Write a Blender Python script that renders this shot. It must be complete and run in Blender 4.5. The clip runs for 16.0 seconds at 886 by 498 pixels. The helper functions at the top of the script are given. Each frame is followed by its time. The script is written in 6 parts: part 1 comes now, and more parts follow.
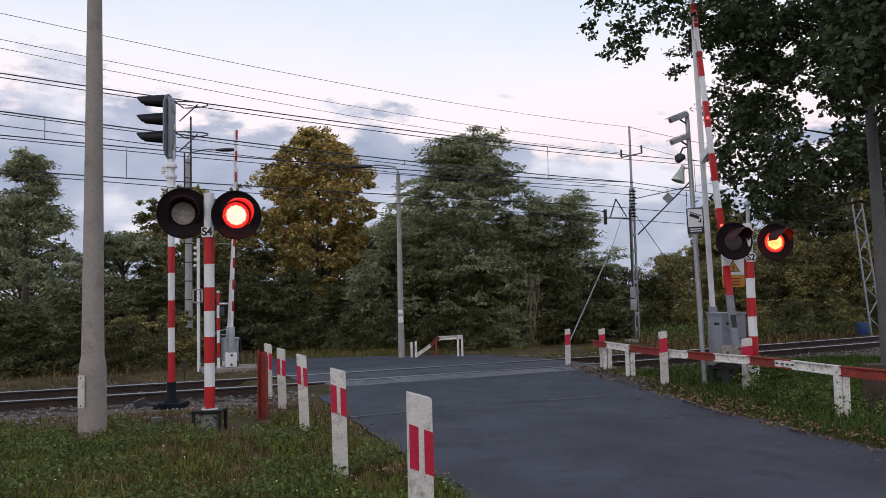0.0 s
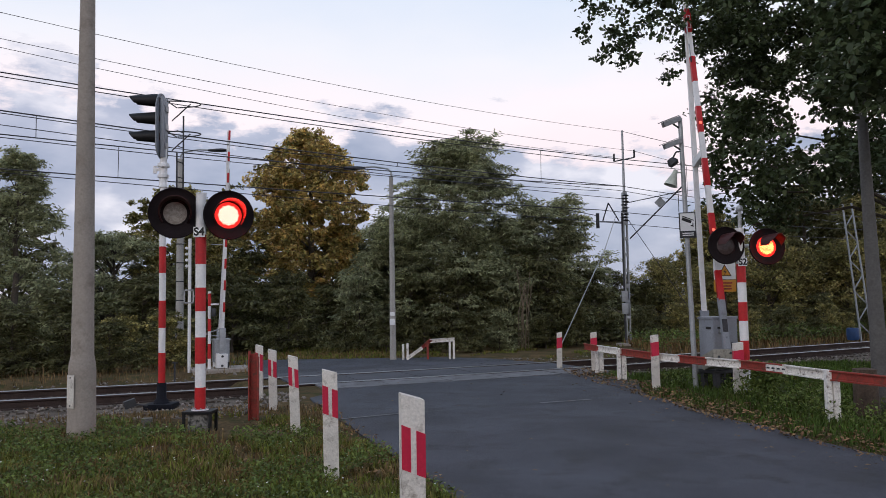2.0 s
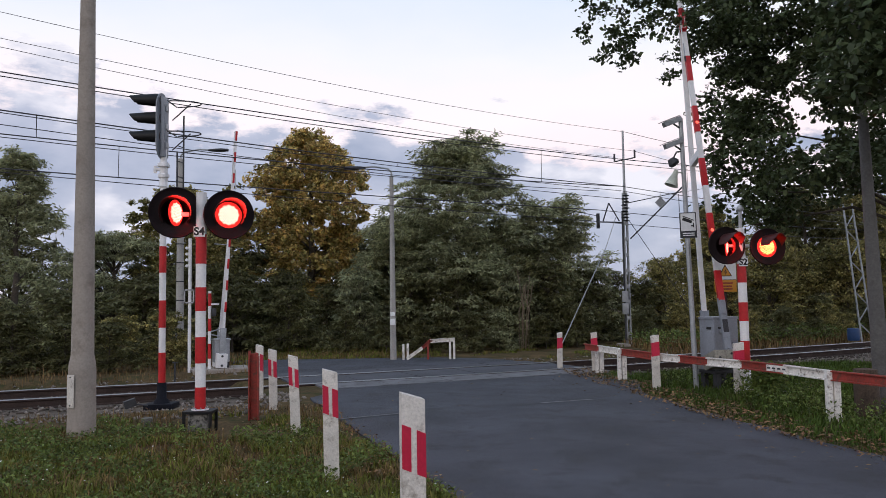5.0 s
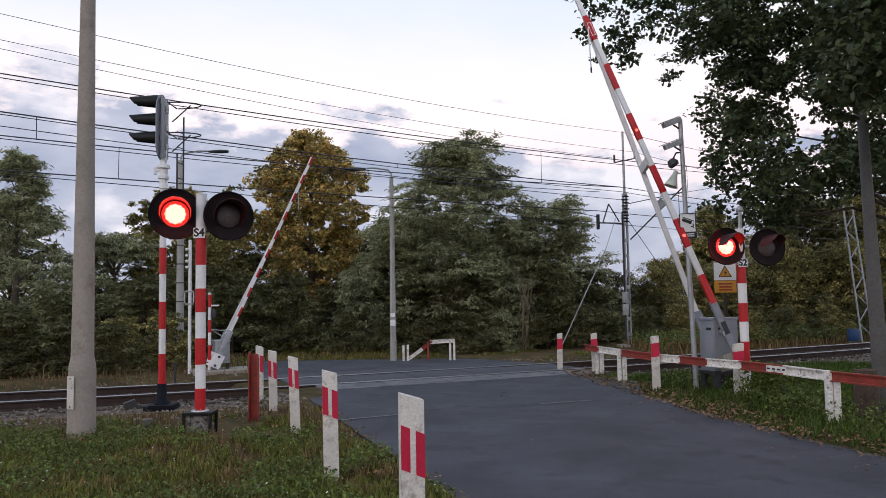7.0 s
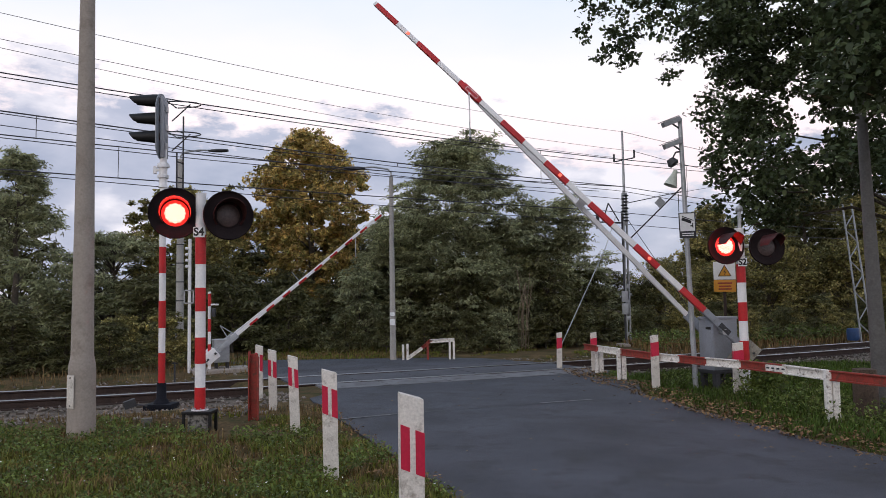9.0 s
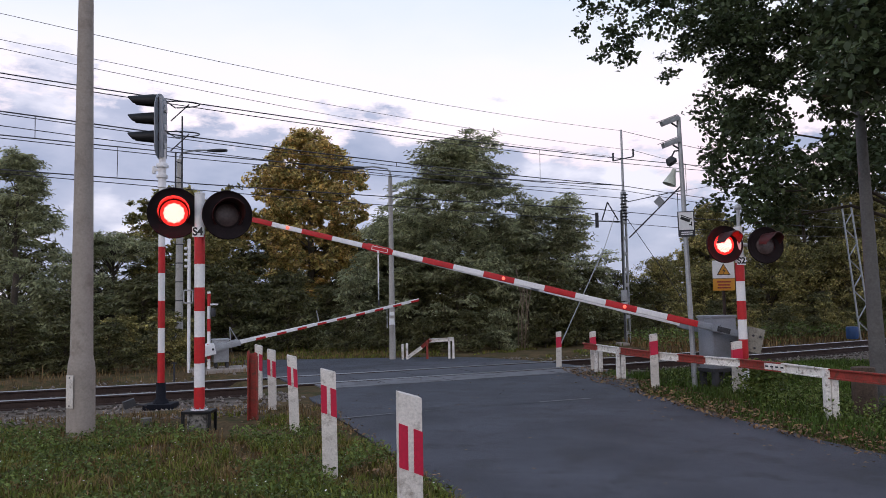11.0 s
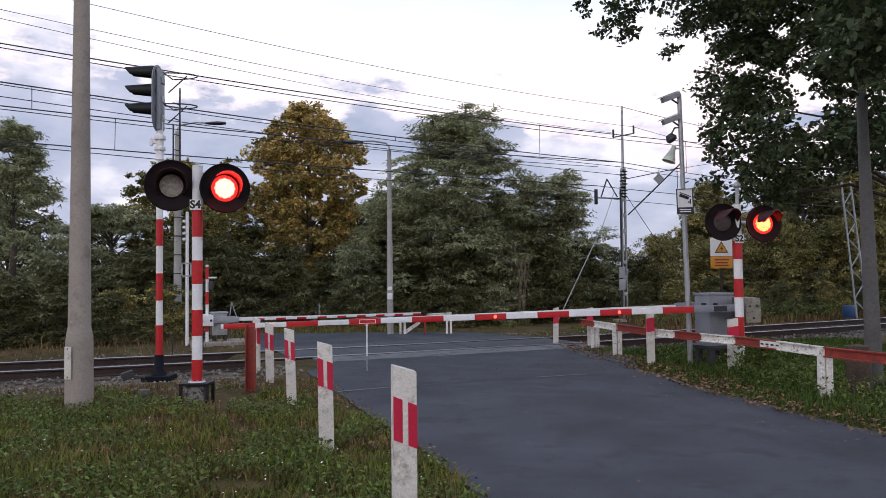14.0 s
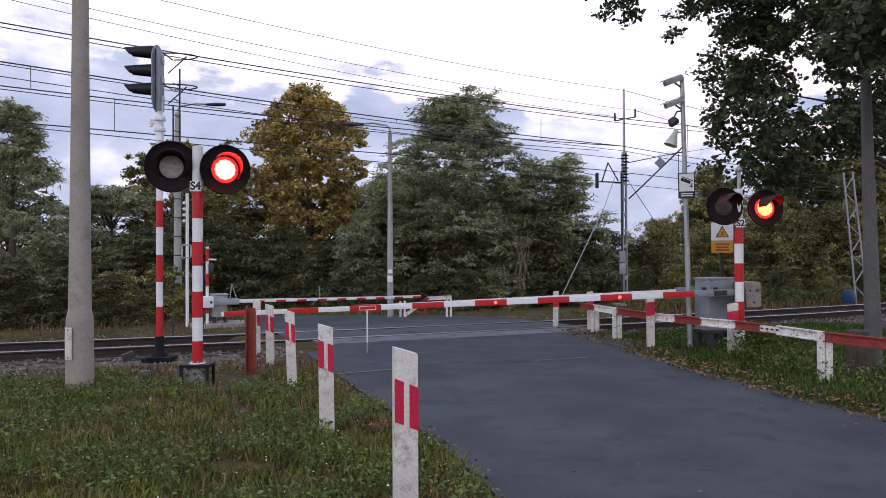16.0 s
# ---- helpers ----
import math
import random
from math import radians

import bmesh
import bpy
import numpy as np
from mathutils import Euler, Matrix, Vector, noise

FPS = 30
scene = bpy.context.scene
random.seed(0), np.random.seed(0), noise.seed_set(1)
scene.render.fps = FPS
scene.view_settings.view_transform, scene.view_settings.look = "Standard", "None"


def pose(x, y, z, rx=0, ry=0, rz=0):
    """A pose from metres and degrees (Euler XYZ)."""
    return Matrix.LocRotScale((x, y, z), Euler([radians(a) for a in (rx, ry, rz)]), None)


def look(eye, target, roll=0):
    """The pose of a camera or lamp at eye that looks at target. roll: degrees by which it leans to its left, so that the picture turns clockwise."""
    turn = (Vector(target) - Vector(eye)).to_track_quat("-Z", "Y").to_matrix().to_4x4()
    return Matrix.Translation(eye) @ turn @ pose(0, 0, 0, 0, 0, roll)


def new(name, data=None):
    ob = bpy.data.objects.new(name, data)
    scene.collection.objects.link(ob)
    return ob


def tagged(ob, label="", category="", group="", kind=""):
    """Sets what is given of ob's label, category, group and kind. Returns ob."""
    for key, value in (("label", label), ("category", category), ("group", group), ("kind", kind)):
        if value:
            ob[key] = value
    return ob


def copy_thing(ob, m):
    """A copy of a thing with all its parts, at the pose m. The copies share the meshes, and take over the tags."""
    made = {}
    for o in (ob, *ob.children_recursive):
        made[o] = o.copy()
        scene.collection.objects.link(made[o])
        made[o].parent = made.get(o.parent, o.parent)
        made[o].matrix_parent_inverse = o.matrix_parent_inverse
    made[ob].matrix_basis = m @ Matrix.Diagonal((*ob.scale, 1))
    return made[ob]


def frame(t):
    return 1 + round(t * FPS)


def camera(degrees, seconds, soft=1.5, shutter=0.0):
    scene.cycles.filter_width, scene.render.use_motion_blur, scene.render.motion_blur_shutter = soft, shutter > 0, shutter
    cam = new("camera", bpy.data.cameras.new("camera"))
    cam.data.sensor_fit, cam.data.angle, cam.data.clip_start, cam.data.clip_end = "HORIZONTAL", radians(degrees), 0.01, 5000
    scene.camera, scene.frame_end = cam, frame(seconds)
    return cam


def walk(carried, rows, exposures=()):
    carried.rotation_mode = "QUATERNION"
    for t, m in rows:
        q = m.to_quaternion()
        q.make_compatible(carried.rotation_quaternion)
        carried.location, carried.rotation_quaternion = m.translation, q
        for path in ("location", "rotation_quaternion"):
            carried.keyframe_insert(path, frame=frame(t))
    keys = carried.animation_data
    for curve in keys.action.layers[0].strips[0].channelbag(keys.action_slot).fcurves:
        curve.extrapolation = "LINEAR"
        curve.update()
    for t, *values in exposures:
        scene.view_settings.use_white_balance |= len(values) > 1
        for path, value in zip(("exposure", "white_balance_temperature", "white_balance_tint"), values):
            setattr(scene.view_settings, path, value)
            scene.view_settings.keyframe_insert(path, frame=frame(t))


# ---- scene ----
cam = camera(60.0, 16.0, soft=0.8)
walk(cam, [
    (0.0, pose(0.003, -0.016, 1.618, 93.597, 1.329, 0.636)),
    (0.5, pose(0.005, -0.008, 1.615, 93.654, 1.194, 0.556)),
    (1.0, pose(0.003, 0.002, 1.613, 93.655, 1.095, 0.250)),
    (1.5, pose(-0.001, 0.004, 1.610, 93.630, 1.118, 0.175)),
    (2.0, pose(-0.006, -0.002, 1.607, 93.799, 0.915, 0.022)),
    (2.5, pose(-0.006, -0.001, 1.603, 93.811, 0.861, 0.052)),
    (3.0, pose(-0.008, 0.006, 1.606, 93.816, 0.864, 0.023)),
    (3.5, pose(-0.008, 0.009, 1.603, 93.797, 0.880, 0.062)),
    (4.0, pose(-0.008, 0.008, 1.602, 93.798, 0.865, 0.060)),
    (6.5, pose(-0.005, 0.002, 1.601, 93.884, 0.911, 0.007)),
    (7.0, pose(0.000, 0.000, 1.600, 93.901, 0.938, 0.064)),
    (7.5, pose(0.004, 0.001, 1.598, 93.892, 0.902, 0.072)),
    (8.0, pose(0.002, 0.001, 1.604, 93.840, 0.906, 0.026)),
    (8.5, pose(0.003, -0.001, 1.602, 93.838, 0.939, 0.063)),
    (9.0, pose(-0.000, -0.005, 1.602, 93.834, 0.923, 0.038)),
    (11.5, pose(0.011, -0.011, 1.595, 93.789, 1.062, 0.017)),
    (12.0, pose(0.010, -0.003, 1.589, 93.767, 0.805, 0.023)),
    (12.5, pose(0.016, -0.000, 1.589, 93.153, 0.694, -0.055)),
    (13.0, pose(0.021, -0.004, 1.591, 92.862, 0.717, -0.053)),
    (13.5, pose(0.022, -0.006, 1.596, 92.749, 0.698, -0.107)),
    (14.0, pose(0.027, -0.009, 1.594, 91.963, 0.534, -0.078)),
    (14.5, pose(0.022, -0.011, 1.592, 91.672, 0.409, -0.093)),
    (15.0, pose(0.022, -0.008, 1.596, 91.114, 0.283, -0.142)),
    (15.5, pose(0.016, -0.003, 1.595, 91.004, 0.202, -0.117)),
    (16.0, pose(0.015, 0.011, 1.589, 90.717, 0.230, -0.096))
], exposures=[(0, 0.03, 6380, 11.5), (4.0, 0.06, 6360, 11.5), (6.5, 0.13, 6480, 12), (9.2, 0.15, 6530, 12), (11.5, 0.12, 6180, 15), (12.0, 0.18, 6450, 13), (12.5, 0.22, 6550, 12.5), (13.5, 0.22, 6420, 13.5), (14.5, 0.26, 6270, 14.5), (15.0, 0.29, 6130, 16), (16.0, 0.33, 6170, 16)])

# ---- light ----
world = bpy.data.worlds.new("dusk_sky")
scene.world = world
world.use_nodes = True


def build_sky():
    nt = world.node_tree
    nt.nodes.clear()
    N = nt.nodes.new
    out, bg = N("ShaderNodeOutputWorld"), N("ShaderNodeBackground")
    sky = N("ShaderNodeTexSky")
    sky.sky_type, sky.sun_disc = "NISHITA", False
    sky.sun_elevation, sky.sun_rotation = radians(6), radians(215)
    sky.dust_density, sky.ozone_density = 0.6, 1.5
    tc, mp = N("ShaderNodeTexCoord"), N("ShaderNodeMapping")
    mp.inputs["Scale"].default_value = (1.0, 1.0, 2.6)
    mp.inputs["Location"].default_value = (0.31, 0.12, 0.4)
    sep = N("ShaderNodeSeparateXYZ")
    L = nt.links.new
    L(tc.outputs["Generated"], mp.inputs["Vector"])
    L(tc.outputs["Generated"], sep.inputs["Vector"])
    # high thin veil: pinkish white low down, pale blue above
    veil = N("ShaderNodeValToRGB")
    r = veil.color_ramp
    r.elements[0].position, r.elements[0].color = 0.02, (0.88, 0.74, 0.78, 1)
    r.elements[1].position, r.elements[1].color = 0.70, (0.54, 0.65, 0.83, 1)
    for at, col in ((0.14, (1.03, 0.87, 0.90)), (0.24, (1.09, 0.97, 0.99)), (0.31, (0.95, 0.95, 1.0)), (0.40, (0.77, 0.85, 0.98))):
        e = r.elements.new(at)
        e.color = (*col, 1)
    n0 = N("ShaderNodeTexNoise")
    n0.inputs["Scale"].default_value, n0.inputs["Detail"].default_value = 2.0, 5
    L(mp.outputs["Vector"], n0.inputs["Vector"])
    wob = N("ShaderNodeMath")
    wob.operation = "MULTIPLY_ADD"
    wob.inputs[1].default_value, wob.inputs[2].default_value = 0.22, -0.11
    L(n0.outputs["Fac"], wob.inputs[0])
    up = N("ShaderNodeMath")
    L(sep.outputs["Z"], up.inputs[0])
    L(wob.outputs["Value"], up.inputs[1])
    L(up.outputs["Value"], veil.inputs["Fac"])
    # grey-blue cumulus bank, lower towards +x
    n1 = N("ShaderNodeTexNoise")
    n1.inputs["Scale"].default_value, n1.inputs["Detail"].default_value, n1.inputs["Roughness"].default_value = 5.5, 10, 0.6
    L(mp.outputs["Vector"], n1.inputs["Vector"])
    tilt = N("ShaderNodeMath")
    tilt.operation = "MULTIPLY_ADD"
    tilt.inputs[1].default_value = 0.09
    L(sep.outputs["X"], tilt.inputs[0])
    L(sep.outputs["Z"], tilt.inputs[2])
    low = N("ShaderNodeMapRange")
    low.inputs["From Min"].default_value, low.inputs["From Max"].default_value = 0.32, 0.13
    low.inputs["To Min"].default_value, low.inputs["To Max"].default_value = -0.26, 0.16
    L(tilt.outputs["Value"], low.inputs["Value"])
    add = N("ShaderNodeMath")
    L(n1.outputs["Fac"], add.inputs[0])
    L(low.outputs["Result"], add.inputs[1])
    edge = N("ShaderNodeMapRange")
    edge.inputs["From Min"].default_value, edge.inputs["From Max"].default_value = 0.47, 0.54
    L(add.outputs["Value"], edge.inputs["Value"])
    n2 = N("ShaderNodeTexNoise")
    n2.inputs["Scale"].default_value, n2.inputs["Detail"].default_value = 6.0, 9
    mp2 = N("ShaderNodeMapping")
    mp2.inputs["Scale"].default_value, mp2.inputs["Location"].default_value = (1, 1, 2.2), (0.7, 0.2, 0.9)
    L(tc.outputs["Generated"], mp2.inputs["Vector"])
    L(mp2.outputs["Vector"], n2.inputs["Vector"])
    tone = N("ShaderNodeValToRGB")
    tone.color_ramp.elements[0].position, tone.color_ramp.elements[0].color = 0.38, (0.37, 0.42, 0.56, 1)
    tone.color_ramp.elements[1].position, tone.color_ramp.elements[1].color = 0.64, (0.90, 0.88, 0.95, 1)
    e = tone.color_ramp.elements.new(0.54)
    e.color = (0.53, 0.56, 0.69, 1)
    L(n2.outputs["Fac"], tone.inputs["Fac"])
    mix = N("ShaderNodeMix")
    mix.data_type = "RGBA"
    L(edge.outputs["Result"], mix.inputs["Factor"])
    L(veil.outputs["Color"], mix.inputs["A"])
    L(tone.outputs["Color"], mix.inputs["B"])
    dim = N("ShaderNodeMix")
    dim.data_type = "RGBA"
    dim.inputs["Factor"].default_value = 0.93
    scale = N("ShaderNodeVectorMath")
    scale.operation = "SCALE"
    scale.inputs["Scale"].default_value = 0.12
    L(sky.outputs["Color"], scale.inputs[0])
    L(scale.outputs["Vector"], dim.inputs["A"])
    L(mix.outputs["Result"], dim.inputs["B"])
    L(dim.outputs["Result"], bg.inputs["Color"])
    bg.inputs["Strength"].default_value = 1.0
    L(bg.outputs["Background"], out.inputs["Surface"])


build_sky()
sun = new("sun", bpy.data.lights.new("sun", "SUN"))
sun.data.energy, sun.data.angle, sun.data.color = 0.4, radians(25), (1.0, 0.86, 0.74)
sun.matrix_world = look((-6, -9, 5), (0, 0, 0))


# ---- materials ----
def mat(name, color, rough=0.6, metal=0.0, var=0.25, scale=6.0, fine=60.0, bump=0.15, dirt=None, dirt_amount=0.3, island=0.0, emit=None, strength=0.0, spec=0.5, objvar=0.0, thin=0.0):
    m = bpy.data.materials.new(name)
    m.use_nodes = True
    nt = m.node_tree
    b = nt.nodes["Principled BSDF"]
    N, L = nt.nodes.new, nt.links.new
    tc = N("ShaderNodeTexCoord")
    n1, n2 = N("ShaderNodeTexNoise"), N("ShaderNodeTexNoise")
    n1.inputs["Scale"].default_value, n1.inputs["Detail"].default_value = scale, 6
    n2.inputs["Scale"].default_value, n2.inputs["Detail"].default_value = fine, 5
    L(tc.outputs["Object"], n1.inputs["Vector"])
    L(tc.outputs["Object"], n2.inputs["Vector"])
    s = N("ShaderNodeMath")
    s.operation = "ADD"
    L(n1.outputs["Fac"], s.inputs[0])
    L(n2.outputs["Fac"], s.inputs[1])
    ramp = N("ShaderNodeMapRange")
    ramp.inputs["From Min"].default_value, ramp.inputs["From Max"].default_value = 0.7, 1.3
    ramp.inputs["To Min"].default_value, ramp.inputs["To Max"].default_value = 1 - var, 1 + var
    L(s.outputs["Value"], ramp.inputs["Value"])
    sc = N("ShaderNodeVectorMath")
    sc.operation = "SCALE"
    sc.inputs[0].default_value = color[:3]
    L(ramp.outputs["Result"], sc.inputs["Scale"])
    last = sc.outputs["Vector"]
    if dirt:
        n3 = N("ShaderNodeTexNoise")
        n3.inputs["Scale"].default_value, n3.inputs["Detail"].default_value, n3.inputs["Roughness"].default_value = scale * 2.3, 8, 0.7
        L(tc.outputs["Object"], n3.inputs["Vector"])
        mr = N("ShaderNodeMapRange")
        mr.inputs["From Min"].default_value, mr.inputs["From Max"].default_value = 0.72 - dirt_amount * 0.5, 0.86 - dirt_amount * 0.5
        L(n3.outputs["Fac"], mr.inputs["Value"])
        mx = N("ShaderNodeMix")
        mx.data_type = "RGBA"
        mx.inputs["B"].default_value = (*dirt, 1)
        L(mr.outputs["Result"], mx.inputs["Factor"])
        L(last, mx.inputs["A"])
        last = mx.outputs["Result"]
    if island or objvar:
        hs = N("ShaderNodeHueSaturation")
        if island:
            geo = N("ShaderNodeNewGeometry")
            rnd = geo.outputs["Random Per Island"]
        else:
            rnd = N("ShaderNodeObjectInfo").outputs["Random"]
        k = island or objvar
        v = N("ShaderNodeMapRange")
        v.inputs["To Min"].default_value, v.inputs["To Max"].default_value = 1 - k, 1 + k
        L(rnd, v.inputs["Value"])
        L(v.outputs["Result"], hs.inputs["Value"])
        h = N("ShaderNodeMath")
        h.operation = "MULTIPLY_ADD"
        w = N("ShaderNodeMath")
        w.operation = "FRACT"
        mu = N("ShaderNodeMath")
        mu.operation = "MULTIPLY"
        mu.inputs[1].default_value = 7.31
        L(rnd, mu.inputs[0])
        L(mu.outputs[0], w.inputs[0])
        L(w.outputs[0], h.inputs[0])
        h.inputs[1].default_value, h.inputs[2].default_value = 0.06 * k, 0.5 - 0.03 * k
        L(h.outputs[0], hs.inputs["Hue"])
        L(last, hs.inputs["Color"])
        last = hs.outputs["Color"]
    L(last, b.inputs["Base Color"])
    b.inputs["Roughness"].default_value, b.inputs["Metallic"].default_value = rough, metal
    b.inputs["Specular IOR Level"].default_value = spec
    if bump:
        bp = N("ShaderNodeBump")
        bp.inputs["Strength"].default_value, bp.inputs["Distance"].default_value = bump, 0.01
        L(n2.outputs["Fac"], bp.inputs["Height"])
        L(bp.outputs["Normal"], b.inputs["Normal"])
    if thin:
        tr, ms = N("ShaderNodeBsdfTranslucent"), N("ShaderNodeMixShader")
        L(last, tr.inputs["Color"])
        ms.inputs["Fac"].default_value = thin
        L(b.outputs["BSDF"], ms.inputs[1])
        L(tr.outputs["BSDF"], ms.inputs[2])
        L(ms.outputs["Shader"], nt.nodes["Material Output"].inputs["Surface"])
    if emit:
        b.inputs["Emission Color"].default_value, b.inputs["Emission Strength"].default_value = (*emit, 1), strength
    return m


M_ASPHALT = mat("asphalt", (0.054, 0.056, 0.069), 0.8, var=0.55, scale=0.8, fine=150, bump=0.8, dirt=(0.036, 0.036, 0.040), dirt_amount=0.42)
M_PANEL_TAR = mat("crossing_panel_tarred", (0.066, 0.067, 0.078), 0.8, var=0.35, scale=1.2, fine=70, bump=0.3, dirt=(0.095, 0.092, 0.095), dirt_amount=0.3)
M_PANEL = mat("crossing_panel_concrete", (0.15, 0.148, 0.155), 0.8, var=0.3, scale=1.2, fine=70, bump=0.3, dirt=(0.07, 0.065, 0.065), dirt_amount=0.42)
M_SEAL = mat("bitumen_seal", (0.03, 0.03, 0.032), 0.6)
M_WORN = mat("worn_pale_seam", (0.2, 0.195, 0.2), 0.8)
M_SOIL = mat("verge_soil", (0.105, 0.070, 0.034), 0.95, var=0.5, scale=0.9, fine=18, bump=0.8, dirt=(0.05, 0.05, 0.018), dirt_amount=0.5, spec=0.1)
M_GRAVEL = mat("gravel", (0.13, 0.10, 0.075), 0.95, var=0.5, scale=2, fine=45, bump=0.9, dirt=(0.08, 0.06, 0.045), dirt_amount=0.45)
M_STONE = mat("ballast_stone", (0.20, 0.17, 0.145), 0.9, var=0.25, scale=4, fine=30, island=0.5)
M_CONCRETE = mat("weathered_concrete", (0.345, 0.298, 0.255), 0.9, var=0.16, scale=2.0, fine=38, bump=0.25, dirt=(0.25, 0.21, 0.175), dirt_amount=0.4)
# grey concrete darkened: the oak's shade is put into its base colour
M_CONC_SHADED = mat("oak_shaded_concrete", (0.11, 0.104, 0.098), 0.9, var=0.25, scale=2.0, fine=38, bump=0.4, dirt=(0.085, 0.08, 0.07), dirt_amount=0.35)
M_CONC_PALE = mat("pale_concrete", (0.40, 0.38, 0.35), 0.9, var=0.2, scale=2.0, fine=38, bump=0.3, dirt=(0.25, 0.23, 0.2), dirt_amount=0.3)
M_CONC_DARK = mat("dark_mossy_concrete", (0.15, 0.14, 0.12), 0.95, var=0.4, scale=5, fine=40, bump=0.5, dirt=(0.05, 0.055, 0.04), dirt_amount=0.45)
M_CONC_MOTTLED = mat("mottled_concrete", (0.22, 0.205, 0.185), 0.95, var=0.3, scale=7, fine=40, bump=0.5, dirt=(0.03, 0.03, 0.026), dirt_amount=0.5)
M_POST = mat("post_grey_white_paint", (0.68, 0.63, 0.565), 0.8, var=0.2, scale=4, fine=60, bump=0.4, dirt=(0.34, 0.29, 0.235), dirt_amount=0.40)
M_WHITE = mat("white_paint", (0.86, 0.84, 0.83), 0.45, var=0.08, scale=5, fine=40, bump=0.06, dirt=(0.55, 0.51, 0.48), dirt_amount=0.2)
M_RED = mat("red_paint", (0.54, 0.013, 0.016), 0.42, var=0.15, scale=5, fine=40, bump=0.06, dirt=(0.36, 0.015, 0.015), dirt_amount=0.25)
M_REFLECT = mat("red_reflective_sheet", (0.56, 0.018, 0.055), 0.35, var=0.12, scale=9, fine=60, bump=0.05)
M_OLDRED = mat("rusty_red_paint", (0.31, 0.04, 0.026), 0.7, var=0.3, scale=6, fine=40, bump=0.3, dirt=(0.15, 0.05, 0.03), dirt_amount=0.45)
M_OLDWHITE = mat("flaking_white_paint", (0.80, 0.76, 0.70), 0.75, var=0.18, scale=6, fine=36, bump=0.4, dirt=(0.2, 0.15, 0.11), dirt_amount=0.38)
M_BLACK = mat("black_enamel", (0.01, 0.01, 0.011), 0.5, var=0.3, scale=8, fine=60, bump=0.05, spec=0.25)
M_BOARD = mat("signal_board_black", (0.014, 0.008, 0.009), 0.7, var=0.3, scale=6, fine=50, bump=0.05, spec=0.2)
M_GALV = mat("galvanised_steel", (0.42, 0.43, 0.44), 0.5, 0.6, var=0.2, scale=7, fine=50, bump=0.1, dirt=(0.25, 0.24, 0.23), dirt_amount=0.2)
M_CABINET = mat("grey_cabinet_paint", (0.25, 0.265, 0.295), 0.5, 0.1, var=0.14, scale=4, fine=40, bump=0.08, dirt=(0.17, 0.165, 0.16), dirt_amount=0.25)
M_DARKSTEEL = mat("dark_steel", (0.06, 0.06, 0.065), 0.6, 0.5, var=0.3)
M_RUST = mat("rail_rust", (0.048, 0.03, 0.024), 0.85, 0.2, var=0.4, scale=6, fine=50, bump=0.4)
M_RAILTOP = mat("polished_rail_head", (0.42, 0.41, 0.41), 0.35, 0.9, var=0.15)
M_SLEEPER = mat("dark_sleeper", (0.09, 0.07, 0.055), 0.95, var=0.4, scale=3, fine=30, bump=0.4)
M_WIRE = mat("overhead_wire", (0.07, 0.065, 0.07), 0.6, 0.3, var=0.2)
M_SIGN_W = mat("sign_white", (0.85, 0.85, 0.84), 0.4, var=0.07, scale=6)
M_SIGN_Y = mat("sign_amber", (0.62, 0.27, 0.02), 0.4, var=0.1, scale=6)
M_LETTER = mat("sign_black_letters", (0.015, 0.015, 0.015), 0.5)
M_BLUE = mat("blue_plastic_drum", (0.02, 0.06, 0.16), 0.5)
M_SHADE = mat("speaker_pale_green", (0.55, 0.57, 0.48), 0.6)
M_BARK = mat("bark", (0.085, 0.068, 0.052), 0.95, var=0.4, scale=5, fine=24, bump=0.8)
M_BARK_PALE = mat("pale_bark", (0.19, 0.14, 0.095), 0.95, var=0.35, scale=4, fine=20, bump=0.6)
M_LEAF_OAK = mat("oak_leaf", (0.07, 0.092, 0.04), 0.5, var=0.35, scale=0.9, fine=6, bump=0, island=0.55, thin=0.2, spec=0.2)
M_LEAF_GREEN = mat("locust_leaf", (0.34, 0.345, 0.19), 0.5, var=0.45, scale=0.7, fine=5, bump=0, island=0.55, thin=0.5, spec=0.2, dirt=(0.36, 0.24, 0.14), dirt_amount=0.22)
M_LEAF_DARK = mat("dark_thicket_leaf", (0.14, 0.135, 0.056), 0.55, var=0.5, scale=0.5, fine=4, bump=0, island=0.55, thin=0.3, spec=0.2)
M_LEAF_GOLD = mat("autumn_leaf", (0.62, 0.45, 0.16), 0.55, var=0.35, scale=0.7, fine=5, bump=0, island=0.7, dirt=(0.30, 0.27, 0.10), dirt_amount=0.54, thin=0.45, spec=0.2)
M_LEAF_OLIVE = mat("yellowing_leaf", (0.43, 0.36, 0.13), 0.55, var=0.45, scale=0.5, fine=4, bump=0, island=0.55, dirt=(0.16, 0.15, 0.055), dirt_amount=0.6, thin=0.35, spec=0.2)
M_BEIGE = mat("weathered_beige_paint", (0.27, 0.25, 0.205), 0.75, var=0.3, scale=4, fine=50, bump=0.2, dirt=(0.12, 0.1, 0.075), dirt_amount=0.4)
M_STUB = mat("brown_weathered_wood", (0.085, 0.058, 0.04), 0.95, var=0.4, scale=5, fine=40, bump=0.8)
M_GRASS_RANK = mat("rank_grass_blade", (0.07, 0.11, 0.02), 0.7, var=0.5, scale=0.8, fine=4, bump=0, island=0.5, dirt=(0.13, 0.10, 0.04), dirt_amount=0.34, thin=0.25, spec=0.2)
M_WEED = mat("weed_leaf", (0.125, 0.165, 0.042), 0.55, var=0.45, scale=1.2, fine=5, bump=0, island=0.55, thin=0.3, spec=0.2)
